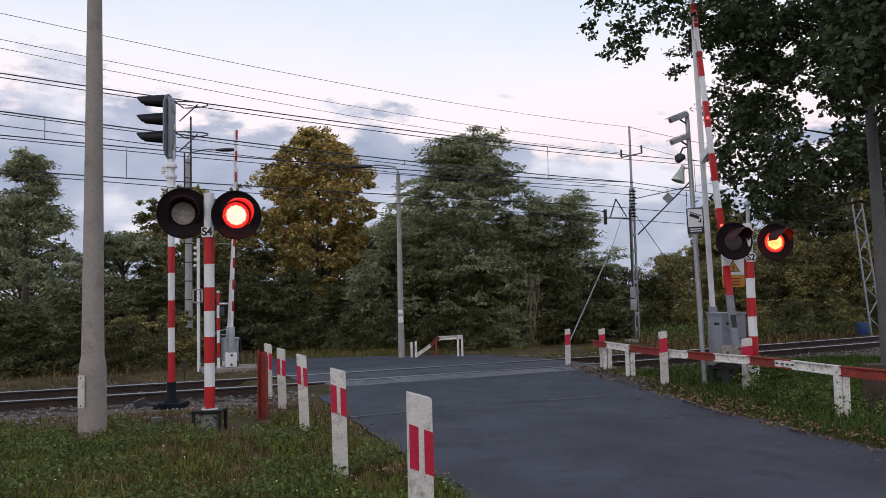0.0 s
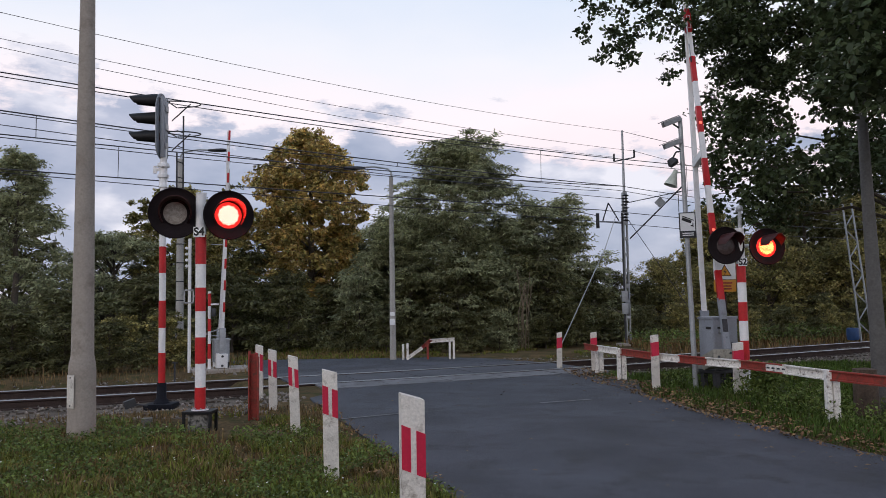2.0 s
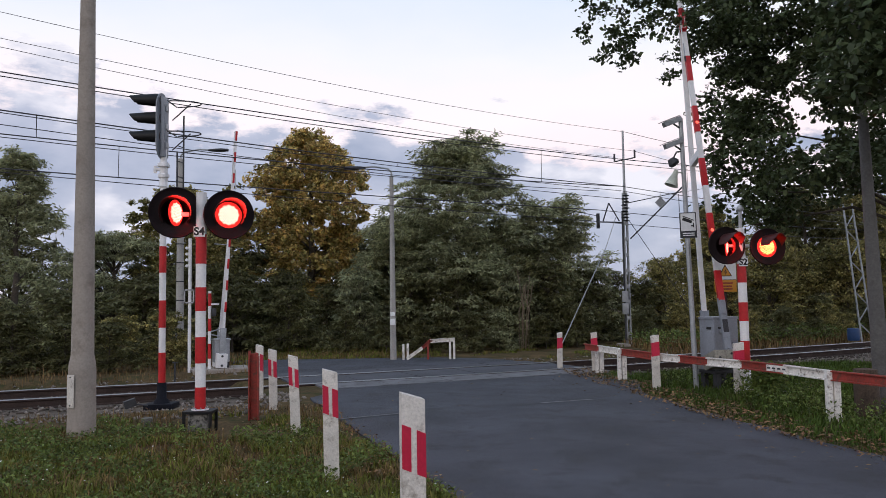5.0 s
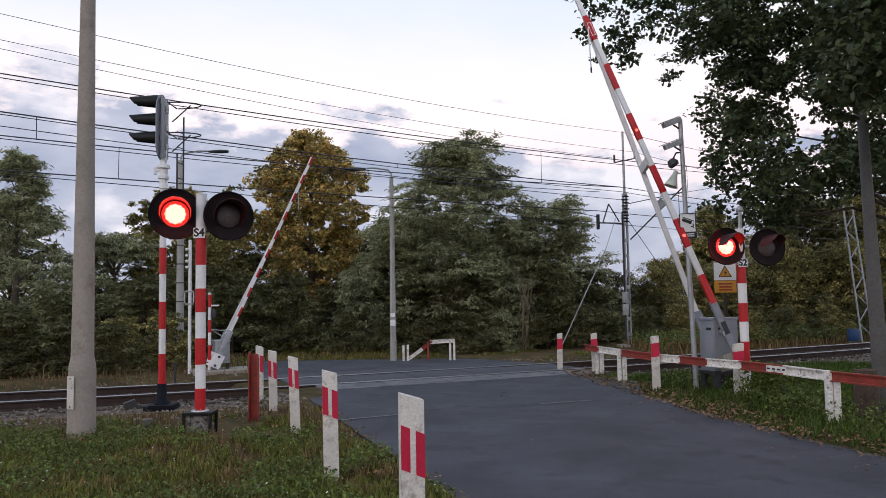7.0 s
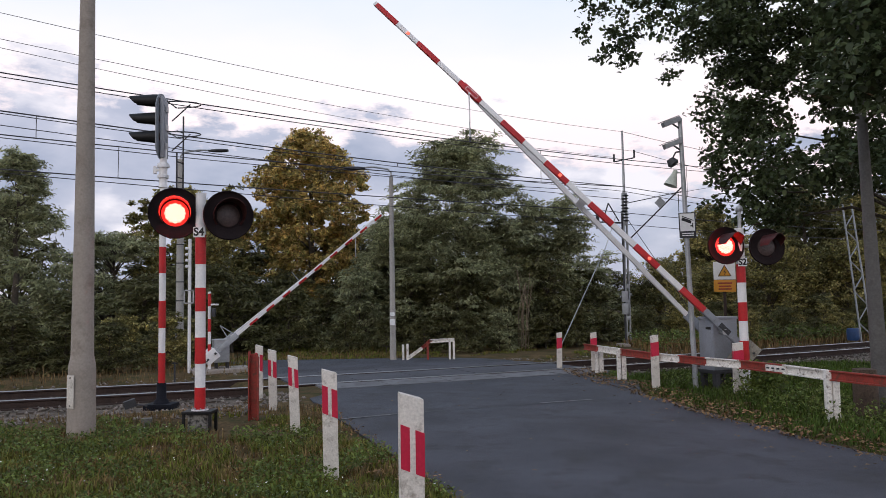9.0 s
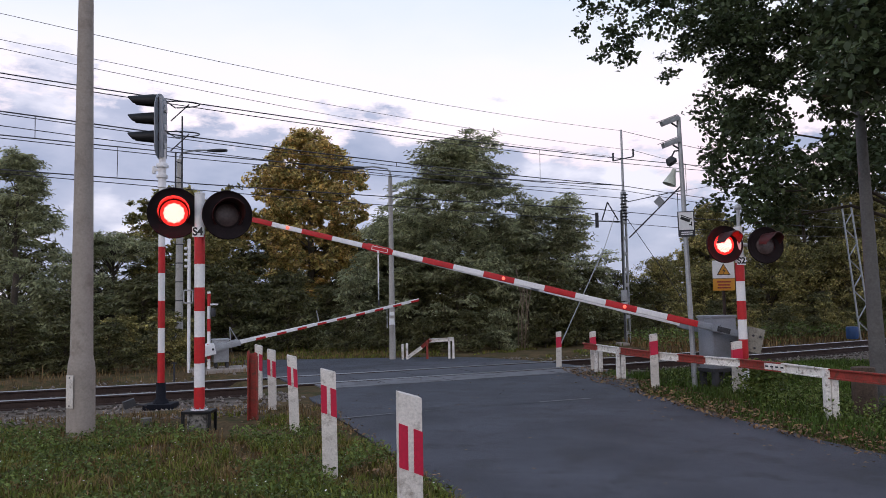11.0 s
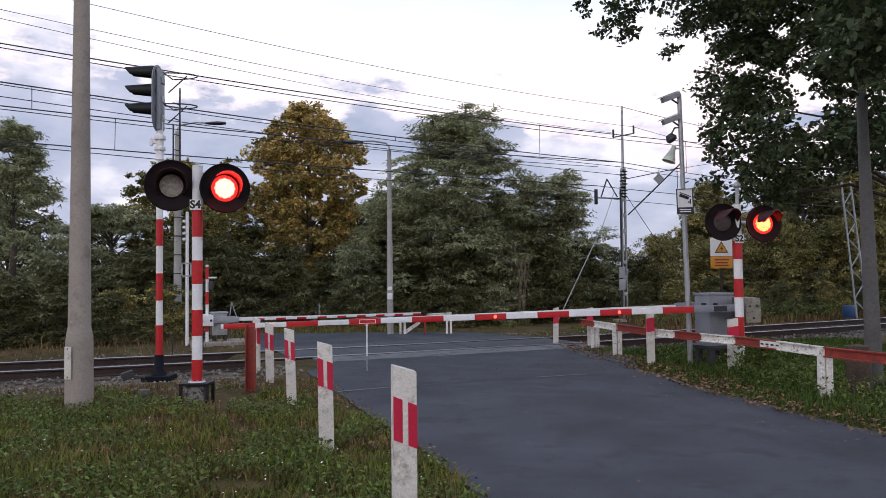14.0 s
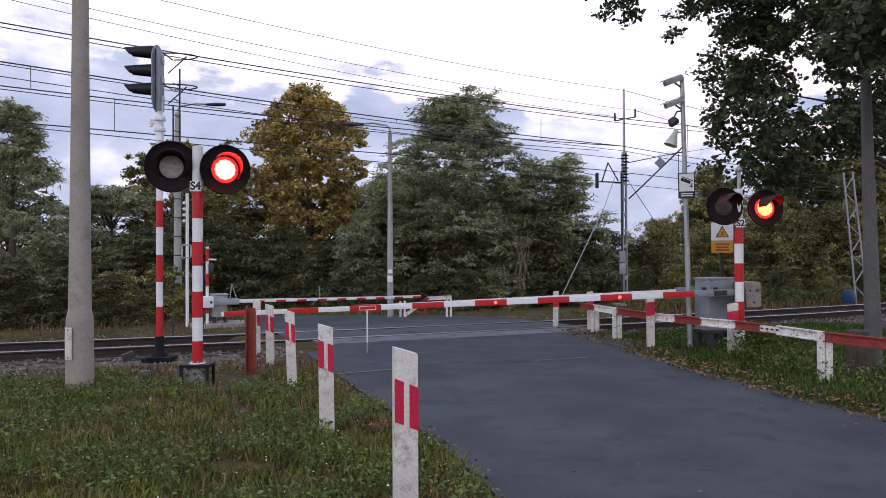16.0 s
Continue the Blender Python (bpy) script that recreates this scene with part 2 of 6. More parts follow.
M_FOOT = mat("dark_blue_cast_iron", (0.012, 0.013, 0.019), 0.7, var=0.3, scale=8, fine=60, bump=0.3, spec=0.15)
M_GRASS = mat("grass_blade", (0.135, 0.155, 0.026), 0.7, var=0.55, scale=0.8, fine=4, bump=0, island=0.5, dirt=(0.21, 0.135, 0.055), dirt_amount=0.46, thin=0.25, spec=0.2)
M_DRY = mat("dry_grass", (0.19, 0.125, 0.055), 0.85, var=0.35, scale=1, fine=4, bump=0, island=0.5, spec=0.15)
M_LITTER = mat("fallen_leaf", (0.20, 0.115, 0.05), 0.8, var=0.3, scale=3, fine=9, bump=0, island=0.55)
M_FLOWER = mat("small_white_flower", (0.75, 0.76, 0.72), 0.7, island=0.15)
M_LIT = mat("lit_red_lamp", (0.6, 0.03, 0.02), 0.3, emit=(1.0, 0.026, 0.018), strength=26.0, bump=0)
M_DOT = mat("lit_lamp_diode", (0.6, 0.05, 0.04), 0.3, emit=(1.0, 0.05, 0.04), strength=26.0, bump=0)
M_DOT_AMBER = mat("lit_amber_diode", (0.6, 0.1, 0.03), 0.3, emit=(1.0, 0.10, 0.028), strength=16.0, bump=0)
M_LIT_AMBER = mat("lit_amber_red_lamp", (0.6, 0.05, 0.02), 0.3, emit=(1.0, 0.032, 0.007), strength=14.0, bump=0)
# glare and visor reflections round the lit lens, put into a glowing rim
M_GLARE = mat("lens_rim_glare", (0.5, 0.01, 0.01), 0.3, emit=(1.0, 0.03, 0.022), strength=1.1, bump=0)
M_VISOR = mat("visor_dark_red", (0.055, 0.014, 0.013), 0.45, var=0.2, bump=0, spec=0.3)
M_LIT_SMALL = mat("lit_boom_lamp", (0.6, 0.05, 0.03), 0.3, emit=(1.0, 0.16, 0.1), strength=1.4, bump=0)
M_LENS_DARK = mat("unlit_lens_smoky", (0.07, 0.045, 0.042), 0.25, var=0.3, scale=30, fine=140, bump=0.4)
M_LENS_CLEAR = mat("unlit_lens_clear", (0.42, 0.36, 0.31), 0.2, var=0.45, scale=22, fine=120, bump=0.6)


# ---- mesh helpers ----
def smooth(me, angle=40):
    me.shade_smooth()
    me.set_sharp_from_angle(angle=radians(angle))


def part(name, bm, material, parent=None, label="", flat=False):
    me = bpy.data.meshes.new(name)
    bm.normal_update()
    bm.to_mesh(me)
    bm.free()
    for m in material if isinstance(material, (list, tuple)) else [material]:
        me.materials.append(m)
    if not flat:
        smooth(me)
    ob = new(name, me)
    ob.parent = parent
    return tagged(ob, label)


def empty(name, x, y, z=0.0, rz=0.0, label="", category="", group="", m=None):
    ob = new(name)
    ob.empty_display_size = 0.2
    ob.matrix_basis = m if m is not None else pose(x, y, z, 0, 0, rz)
    return tagged(ob, label, category, group)


def tube(bm, p0, p1, r0, r1=None, n=12, mi=0, caps=True):
    p0, p1 = Vector(p0), Vector(p1)
    r1 = r0 if r1 is None else r1
    d = p1 - p0
    m = Matrix.Translation((p0 + p1) / 2) @ d.to_track_quat("Z", "Y").to_matrix().to_4x4()
    g = bmesh.ops.create_cone(bm, cap_ends=caps, segments=n, radius1=r0, radius2=r1, depth=d.length, matrix=m)
    if mi:
        for f in {f for v in g["verts"] for f in v.link_faces}:
            f.material_index = mi
    return bm


def box(bm, x0, x1, y0, y1, z0, z1, bevel=0.0, mi=0, m=None):
    t = Matrix.Translation(((x0 + x1) / 2, (y0 + y1) / 2, (z0 + z1) / 2)) @ Matrix.Diagonal((x1 - x0, y1 - y0, z1 - z0, 1))
    g = bmesh.ops.create_cube(bm, size=1, matrix=(m @ t) if m is not None else t)
    vs = g["verts"]
    es = list({e for v in vs for e in v.link_edges})
    fs = list({f for v in vs for f in v.link_faces})
    for f in fs:
        f.material_index = mi
    if bevel:
        bmesh.ops.bevel(bm, geom=es, offset=bevel, segments=2, profile=0.7, affect="EDGES", clamp_overlap=True)
    return bm


def lathe(bm, profile, n=32, m=None, a0=0.0, a1=360.0, mi=0):
    """Turn a profile of (radius, height) round z, between two angles."""
    full = a1 - a0 >= 360
    k = n if full else n + 1
    rings = []
    for r, z in profile:
        ring = []
        for i in range(k):
            a = radians(a0 + (a1 - a0) * i / n)
            v = Vector((r * math.cos(a), r * math.sin(a), z))
            ring.append(bm.verts.new(m @ v if m is not None else v))
        rings.append(ring)
    for p, q in zip(rings, rings[1:]):
        for i in range(n):
            j = (i + 1) % k
            f = bm.faces.new((p[i], p[j], q[j], q[i]))
            f.material_index = mi
    return bm


def sweep(bm, pts, r, n=6):
    """One unbroken tube through the points."""
    rings = []
    for i, p in enumerate(pts):
        d = (pts[min(i + 1, len(pts) - 1)] - pts[max(i - 1, 0)]).normalized()
        u = d.cross(Vector((0, 0, 1)))
        u = (u if u.length > 0.05 else d.cross(Vector((0, 1, 0)))).normalized()
        w = u.cross(d)
        rings.append([bm.verts.new(p + (u * math.cos(6.28319 * k / n) + w * math.sin(6.28319 * k / n)) * r) for k in range(n)])
    for a, b in zip(rings, rings[1:]):
        for k in range(n):
            bm.faces.new((a[k], a[(k + 1) % n], b[(k + 1) % n], b[k]))
    return bm


def B():
    return bmesh.new()


def text_mesh(name, body, size, material, parent, m, label=""):
    cu = bpy.data.curves.new(name, "FONT")
    cu.body, cu.size, cu.extrude, cu.align_x, cu.align_y = body, size, 0.001, "CENTER", "CENTER"
    cu.offset = 0.035 * size
    tmp = bpy.data.objects.new(name, cu)
    scene.collection.objects.link(tmp)
    me = bpy.data.meshes.new_from_object(tmp)
    bpy.data.objects.remove(tmp)
    me.materials.append(material)
    ob = new(name, me)
    ob.parent = parent
    ob.matrix_basis = m
    return tagged(ob, label)


# ---- ground plan ----
def rail_y(x):
    if x > 18:
        return rail_y(18) + (x - 18) * 0.64
    if x < -14:
        return rail_y(-14) + (x + 14) * 0.29
    return 16.2 + 0.448 * x + 0.0053 * x * x


def rail_slope(x):
    return 0.448 + 0.0106 * max(-14, min(18, x))


GAUGE = 1.62


def rail_point(x, off):
    """The point off metres behind the front rail, square to it."""
    s = rail_slope(x)
    k = 1 / math.hypot(1, s)
    return Vector((x - s * k * off, rail_y(x) + k * off, 0))


def track_dist(x, y):
    """Signed distance to the track's middle, square to it."""
    s = rail_slope(x)
    return (y - rail_y(x)) / math.hypot(1, s) - GAUGE / 2


def road_left(y):
    pts = [(-30, 2.2), (0, 0.85), (4, 0.62), (6.2, 0.12), (8.0, -0.52), (10.5, -1.42), (12.5, -2.1), (14.3, -2.75), (18, -4.5), (22, -5.2)]
    for (ya, xa), (yb, xb) in zip(pts, pts[1:]):
        if y <= yb:
            return xa + (xb - xa) * (y - ya) / (yb - ya)
    return -5.2


def road_right(y):
    pts = [(-30, 12.5), (0, 8.6), (4, 6.2), (6, 4.95), (7.6, 4.3), (10, 3.72), (12.65, 3.34), (15, 3.0), (17.4, 2.72), (20.4, 1.7), (22, 0.9)]
    for (ya, xa), (yb, xb) in zip(pts, pts[1:]):
        if y <= yb:
            return xa + (xb - xa) * (y - ya) / (yb - ya)
    return 0.9


def on_road(x, y, margin=0.0):
    return road_left(y) - margin < x < road_right(y) + margin and y < 21.6


def ground_z(x, y):
    d = abs(track_dist(x, y))
    z = 0.02 * noise.noise(Vector((x * 0.35, y * 0.35, 0))) + 0.012 * noise.noise(Vector((x * 1.3, y * 1.3, 3)))
    if abs(x) > 60 or y > 60 or y < -40:
        return -0.1
    if on_road(x, y, 0.8):
        z = -0.02
    z -= 0.085 * math.exp(-((x + 3.2) ** 2 + (y - 10.0) ** 2) / 0.5)  # worn hollow round the signal's foot
    if d < 3.2 and not on_road(x, y, 0.8):
        k = min(1, (3.2 - d) / 1.2)
        z = z * (1 - k) - 0.23 * k
    return z


def ground():
    def axis(a, b, step):
        v = list(np.arange(a, b + 0.01, step))
        lo, hi, s = [], [], step
        p, q = a, b
        while q < 1800:
            s *= 1.35
            p, q = p - s, q + s
            lo.append(p)
            hi.append(q)
        return lo[::-1] + v + hi
    xs, ys = axis(-16, 20, 0.3), axis(-2, 30, 0.3)
    bm = B()
    g = [[bm.verts.new((x, y, ground_z(x, y))) for x in xs] for y in ys]
    for r0, r1 in zip(g, g[1:]):
        for i in range(len(xs) - 1):
            bm.faces.new((r0[i], r0[i + 1], r1[i + 1], r1[i]))
    ob = part("ground", bm, M_SOIL, None, "patchy grass and brown soil verge beside a level crossing")
    tagged(ob, kind="structure", category="ground")


def strip(name, rows, material, z, label, category, thick=0.05):
    """A paved sheet with an edge, from rows of (left point, right point)."""
    bm = B()
    n = 14
    grid = []
    for a, b in rows:
        a, b = Vector((*a, z)), Vector((*b, z))
        grid.append([bm.verts.new(a.lerp(b, i / n)) for i in range(n + 1)])
    for r0, r1 in zip(grid, grid[1:]):
        for i in range(n):
            bm.faces.new((r0[i], r0[i + 1], r1[i + 1], r1[i]))
    edge = [e for e in bm.edges if e.is_boundary]
    res = bmesh.ops.extrude_edge_only(bm, edges=edge)
    for v in res["geom"]:
        if isinstance(v, bmesh.types.BMVert):
            v.co.z -= thick
    ob = part(name, bm, material, None, label)
    return tagged(ob, kind="structure", category=category)


def road():
    rng = random.Random(4)
    ys = list(np.arange(-30, 13.1, 0.5))
    rows = []
    for y in ys:
        w = 0.05 * noise.noise(Vector((y * 0.9, 1, 0))) + 0.03 * rng.uniform(-1, 1)
        w2 = 0.05 * noise.noise(Vector((y * 0.9, 7, 0))) + 0.03 * rng.uniform(-1, 1)
        rows.append(((road_left(y) + w, y), (road_right(y) + w2, y)))
    # last row follows the panels in front of the track
    a, b = rail_point(-2.35, -0.95), rail_point(3.15, -0.95)
    rows.append(((a.x - 0.05, a.y - 0.7), (b.x + 0.15, b.y - 1.9)))
    rows.append(((a.x, a.y), (b.x, b.y)))
    strip("road", rows, M_ASPHALT, 0.006, "worn dark grey asphalt road with ragged edges", "road", 0.06)
    a, b = rail_point(-3.1, GAUGE + 0.9), rail_point(3.0, GAUGE + 0.9)
    rows = [((a.x, a.y), (b.x, b.y)), ((-4.9, 19.6), (1.7, 20.4)), ((-5.6, 20.6), (1.0, 21.2)), ((-6.2, 21.7), (-0.4, 21.7))]
    strip("road_beyond", rows, M_ASPHALT, 0.006, "worn dark grey asphalt road behind the track", "road", 0.06)
    # transverse seams across the road
    bm = B()
    seam = [(-1.45, 10.62), (-0.9, 10.95), (-0.2, 11.2), (0.5, 11.5), (1.1, 11.72), (1.5, 11.9)]
    for (xa, ya), (xb, yb) in zip(seam, seam[1:]):
        d = Vector((xb - xa, yb - ya, 0)).normalized()
        n = Vector((-d.y, d.x, 0)) * rng.uniform(0.008, 0.016)
        p, q = Vector((xa, ya, 0.0105)), Vector((xb, yb, 0.0105))
        bm.faces.new([bm.verts.new(v) for v in (p - n, q - n, q + n, p + n)])
    o = part("seam", bm, M_SEAL, None, "dark bitumen seam across the asphalt", True)
    tagged(o, kind="structure", category="road seam")
    bm = B()
    for x0, y0, x1, y1, h in ((-1.42, 10.58, -0.62, 11.02, 0.028), (1.45, 11.86, 2.3, 12.2, 0.03)):
        d = Vector((x1 - x0, y1 - y0, 0)).normalized()
        n = Vector((-d.y, d.x, 0)) * h
        p, q = Vector((x0, y0, 0.0145)), Vector((x1, y1, 0.0145))
        bm.faces.new([bm.verts.new(v) for v in (p - n, q - n, q + n * 0.4, p + n)])
    o = part("seam_worn", bm, M_WORN, None, "pale worn strip along the seam of the asphalt", True)
    tagged(o, kind="structure", category="road seam")


def rail_profile():
    # foot, web, head of a flat-bottomed rail; top at 0
    h = [(-0.065, -0.17), (0.065, -0.17), (0.065, -0.155), (0.015, -0.14), (0.012, -0.05), (0.036, -0.035), (0.036, -0.01), (0.028, 0.0), (-0.028, 0.0), (-0.036, -0.01), (-0.036, -0.035), (-0.012, -0.05), (-0.015, -0.14), (-0.065, -0.155)]
    return h


def rail(off, z=0.03):
    bm = B()
    xs = list(np.arange(-80, 120, 1.0))
    prof = rail_profile()
    rings = []
    for x in xs:
        p = rail_point(x, off)
        s = rail_slope(x)
        k = 1 / math.hypot(1, s)
        nrm = Vector((-s * k, k, 0))
        rings.append([bm.verts.new(p + nrm * u + Vector((0, 0, z + w))) for u, w in prof])
    n = len(prof)
    for r0, r1 in zip(rings, rings[1:]):
        for i in range(n):
            f = bm.faces.new((r0[i], r0[(i + 1) % n], r1[(i + 1) % n], r1[i]))
            f.material_index = 1 if i in (7, 8) else 0
    o = part("rail", bm, [M_RUST, M_RAILTOP], None, "rust-brown steel rail with a polished head")
    return tagged(o, category="rail", group="rails of the track")


def track():
    rail(0)
    rail(GAUGE)
    bm = B()
    rng = random.Random(3)
    xs = list(np.arange(-60, 90, 1.0))
    for lo, hi in ((-1.6, GAUGE + 1.7),):
        rows = []
        for x in xs:
            rows.append([bm.verts.new(rail_point(x, lo + (hi - lo) * i / 8) + Vector((0, 0, -0.17 - (0.09 if i in (0, 8) else 0) + rng.uniform(-0.012, 0.012)))) for i in range(9)])
        for r0, r1 in zip(rows, rows[1:]):
            for i in range(8):
                bm.faces.new((r0[i], r0[i + 1], r1[i + 1], r1[i]))
    o = part("ballast_bed", bm, M_GRAVEL, None, "grey-brown stone ballast bed of the track")
    tagged(o, kind="structure", category="ballast")
    # sleepers
    me = None
    x = -22.0
    while x < 34:
        p = rail_point(x, GAUGE / 2)
        if not on_road(p.x, p.y, 0.1):
            if me is None:
                bm = B()
                box(bm, -0.13, 0.13, -1.25, 1.25, -0.09, 0.05, 0.015)
                o = part("sleeper", bm, M_SLEEPER)
                me = o.data
            else:
                o = new("sleeper", me)
            o.matrix_basis = pose(p.x, p.y, -0.19, 0, 0, math.degrees(math.atan(rail_slope(x))))
            tagged(o, "dark weathered sleeper sunk in ballast", "sleeper", "sleepers of the track")
        x += 0.6 / math.hypot(1, rail_slope(x))
    # crossing panels: three rows of slabs
    for lo, hi, x0, x1 in ((-0.95, -0.05, -2.55, 3.25), (0.09, GAUGE - 0.09, -2.9, 3.3), (GAUGE + 0.05, GAUGE + 0.95, -3.2, 3.2)):
        root = empty("crossing_deck", 0, 0, label="row of worn pale concrete crossing slabs along the rails" if lo < 0 else "row of tar-dark crossing slabs along the rails", category="crossing deck", group="slab rows of the crossing")
        n = 5
        for i in range(n):
            a, b = x0 + (x1 - x0) * i / n + 0.01, x0 + (x1 - x0) * (i + 1) / n - 0.01
            bm = B()
            c = [rail_point(a, lo), rail_point(b, lo), rail_point(b, hi), rail_point(a, hi)]
            top = [bm.verts.new(v + Vector((0, 0, 0.014 + rng.uniform(-0.004, 0.004)))) for v in c]
            bot = [bm.verts.new(v + Vector((0, 0, -0.12))) for v in c]
            bm.faces.new(top)
            for k in range(4):
                bm.faces.new((bot[k], bot[(k + 1) % 4], top[(k + 1) % 4], top[k]))
            part("panel", bm, M_PANEL if lo < 0 else M_PANEL_TAR, root, flat=True)


ground()
road()
track()


# ---- posts and rails beside the road ----
def guide_post(x, y, h, rz, w=0.135, lean=0.0, sheet=(0.24, 0.5), pale=True, label=""):
    root = empty("guide_post", x, y, 0, label=label or "grey-white concrete guide post with red reflective bands", category="guide post", group="guide posts along the road", m=pose(x, y, 0, 0, lean, rz))
    bm = B()
    box(bm, -w / 2, w / 2, -0.05, 0.05, -0.25, h, 0.01)
    for v in bm.verts:
        if v.co.z > h - 0.03:
            v.co.z += -v.co.x * (0.3 if pale else -0.16) - 0.02
    part("shaft", bm, M_POST, root)
    slant = 0.42 if pale else -0.16
    for s in (-1, 1):
        bm = B()
        a, b = (w * 0.12, w * 0.505) if pale else (0.0, w * 0.505)
        lo, hi = (a, b) if s > 0 else (-b, -a)
        box(bm, lo, hi, -0.053, -0.0495, h - sheet[1], h - sheet[0], 0.0)
        if s > 0 or not pale:  # the sheet laps round the post's edge
            e = s * w * 0.505
            box(bm, min(e, e - s * 0.004), max(e, e - s * 0.004), -0.0495, 0.04, h - sheet[1], h - sheet[0], 0.0)
        for v in bm.verts:
            v.co.z -= v.co.x * slant
        part("reflective_sheet", bm, M_REFLECT, root, "red reflective sheet")
    return root


def guide_posts():
    guide_post(-0.185, 4.15, 1.118, 12, 0.127, sheet=(0.19, 0.42))
    guide_post(-1.04, 7.05, 1.00, 10, 0.136, -0.8, sheet=(0.17, 0.42))
    guide_post(-1.89, 9.78, 0.95, 8, 0.12, -2, sheet=(0.17, 0.4))
    guide_post(-2.61, 11.77, 0.91, 6, 0.12, -1, sheet=(0.18, 0.42))
    guide_post(-3.18, 13.27, 0.90, 4, 0.12, sheet=(0.16, 0.44))
    for x, y, h, w, ln in ((2.64, 17.77, 0.84, 0.12, 1), (3.27, 16.83, 0.87, 0.13, -1), (3.70, 13.57, 0.95, 0.13, -0.5), (4.74, 12.5, 0.86, 0.155, 0.5)):
        guide_post(x, y, h, -4, w, ln, sheet=(0.14, 0.38), pale=False, label="white painted concrete post with a red reflective band")
    # rusty red steel channel stake
    root = empty("steel_stake", -2.66, 10.78, label="rusty red steel channel stake standing in grass", category="stake")
    bm = B()
    box(bm, -0.055, 0.055, 0.02, 0.035, -0.2, 0.9, 0.003)
    box(bm, -0.07, -0.054, -0.05, 0.035, -0.2, 0.94, 0.003)
    box(bm, 0.05, 0.066, -0.05, 0.035, -0.2, 0.86, 0.003)
    part("channel", bm, M_OLDRED, root)


def beam_between(name, a, b, h, d, material, parent):
    a, b = Vector(a), Vector(b)
    m = Matrix.Translation(a) @ (b - a).to_track_quat("X", "Z").to_matrix().to_4x4()
    L = (b - a).length
    bm = B()
    # rolled channel: web with two flanges
    box(bm, 0, L, -0.012, 0.012, -h / 2, h / 2, 0.003, m=m)
    box(bm, 0, L, -0.045, 0.0, h / 2 - 0.018, h / 2, 0.003, m=m)
    box(bm, 0, L, -0.045, 0.0, -h / 2, -h / 2 + 0.018, 0.003, m=m)
    return part(name, bm, material, parent)


def guard_rails():
    root = empty("guard_rail", 4.9, 9.85, label="old red and white steel guard rail on flaking white posts", category="guard rail")
    inv = Matrix.Translation((-4.9, -9.85, 0))
    pts = [(3.06, 16.8, 0.55), (3.22, 16.1, 0.55), (3.45, 15.0, 0.55), (3.74, 13.72, 0.55), (3.99, 13.1, 0.55), (4.22, 12.43, 0.555), (4.51, 11.75, 0.56), (4.76, 10.82, 0.565), (4.92, 9.85, 0.57), (5.5, 8.1, 0.58), (6.3, 6.2, 0.58)]
    cols = [M_OLDRED, M_OLDWHITE, M_OLDRED, M_OLDWHITE, M_OLDRED, M_OLDWHITE, M_OLDRED, M_OLDWHITE, M_OLDRED, M_OLDRED]
    for (a, b), c in zip(zip(pts, pts[1:]), cols):
        beam_between("beam", inv @ Vector(a), inv @ Vector(b), 0.13, 0.05, c, root)
    for x, y, h in ((3.44, 15.03, 0.6), (4.93, 9.87, 0.64), (3.30, 16.5, 0.58), (5.55, 8.15, 0.64)):
        bm = B()
        p = inv @ Vector((x, y, 0))
        box(bm, p.x - 0.085, p.x - 0.02, p.y - 0.045, p.y + 0.045, -0.25, h, 0.008)
        box(bm, p.x + 0.0, p.x + 0.09, p.y - 0.03, p.y + 0.06, -0.25, h - 0.06, 0.012)
        part("post", bm, M_OLDWHITE, root)
    # bolted splice plate on the white length
    bm = B()
    a = inv @ Vector((4.70, 10.95, 0.565))
    box(bm, -0.2, 0.2, -0.02, -0.014, -0.045, 0.045, 0.003, m=Matrix.Translation(a) @ pose(0, 0, 0, 0, 0, -72))
    plate = part("splice_plate", bm, M_OLDWHITE, root)
    for u in (-0.15, -0.05, 0.05, 0.15):
        bm = B()
        box(bm, u - 0.028, u + 0.028, -0.026, -0.02, -0.012, 0.012, 0.003, m=Matrix.Translation(a) @ pose(0, 0, 0, 0, 0, -72))
        part("bolt_slot", bm, M_DARKSTEEL, plate)
    # the broken rail beyond the track
    root = empty("broken_guard_rail", -0.4, 21.0, label="bent and broken red and white guard rail", category="guard rail")
    for x, z, c in ((-0.72, 0.42, M_OLDWHITE), (-0.60, 0.44, M_OLDWHITE), (-0.05, 0.5, M_OLDRED), (0.55, 0.52, M_OLDWHITE), (0.66, 0.5, M_OLDWHITE)):
        bm = B()
        box(bm, x - 0.03, x + 0.03, -0.04, 0.04, -0.2, z, 0.006)
        part("post", bm, c, root)
    beam_between("beam", (-0.62, 0, 0.03), (-0.2, 0, 0.32), 0.09, 0.04, M_OLDWHITE, root)
    beam_between("beam", (-0.2, 0, 0.32), (0.05, 0, 0.54), 0.09, 0.04, M_OLDRED, root)
    beam_between("beam", (0.0, 0, 0.5), (0.68, 0, 0.53), 0.1, 0.04, M_OLDWHITE, root)


guide_posts()
guard_rails()

# ---- crossing signals ----
LENS = {}


def banded_pole(root, r, z0, z1, bands, base_mat=None, dx=0.0):
    bm = B()
    tube(bm, (dx, 0, z0), (dx, 0, z1), r, n=20)
    part("pole", bm, base_mat or M_WHITE, root)
    for a, b in bands:
        bm = B()
        tube(bm, (dx, 0, a), (dx, 0, b), r + 0.0025, n=20)
        part("red_band", bm, M_RED, root)


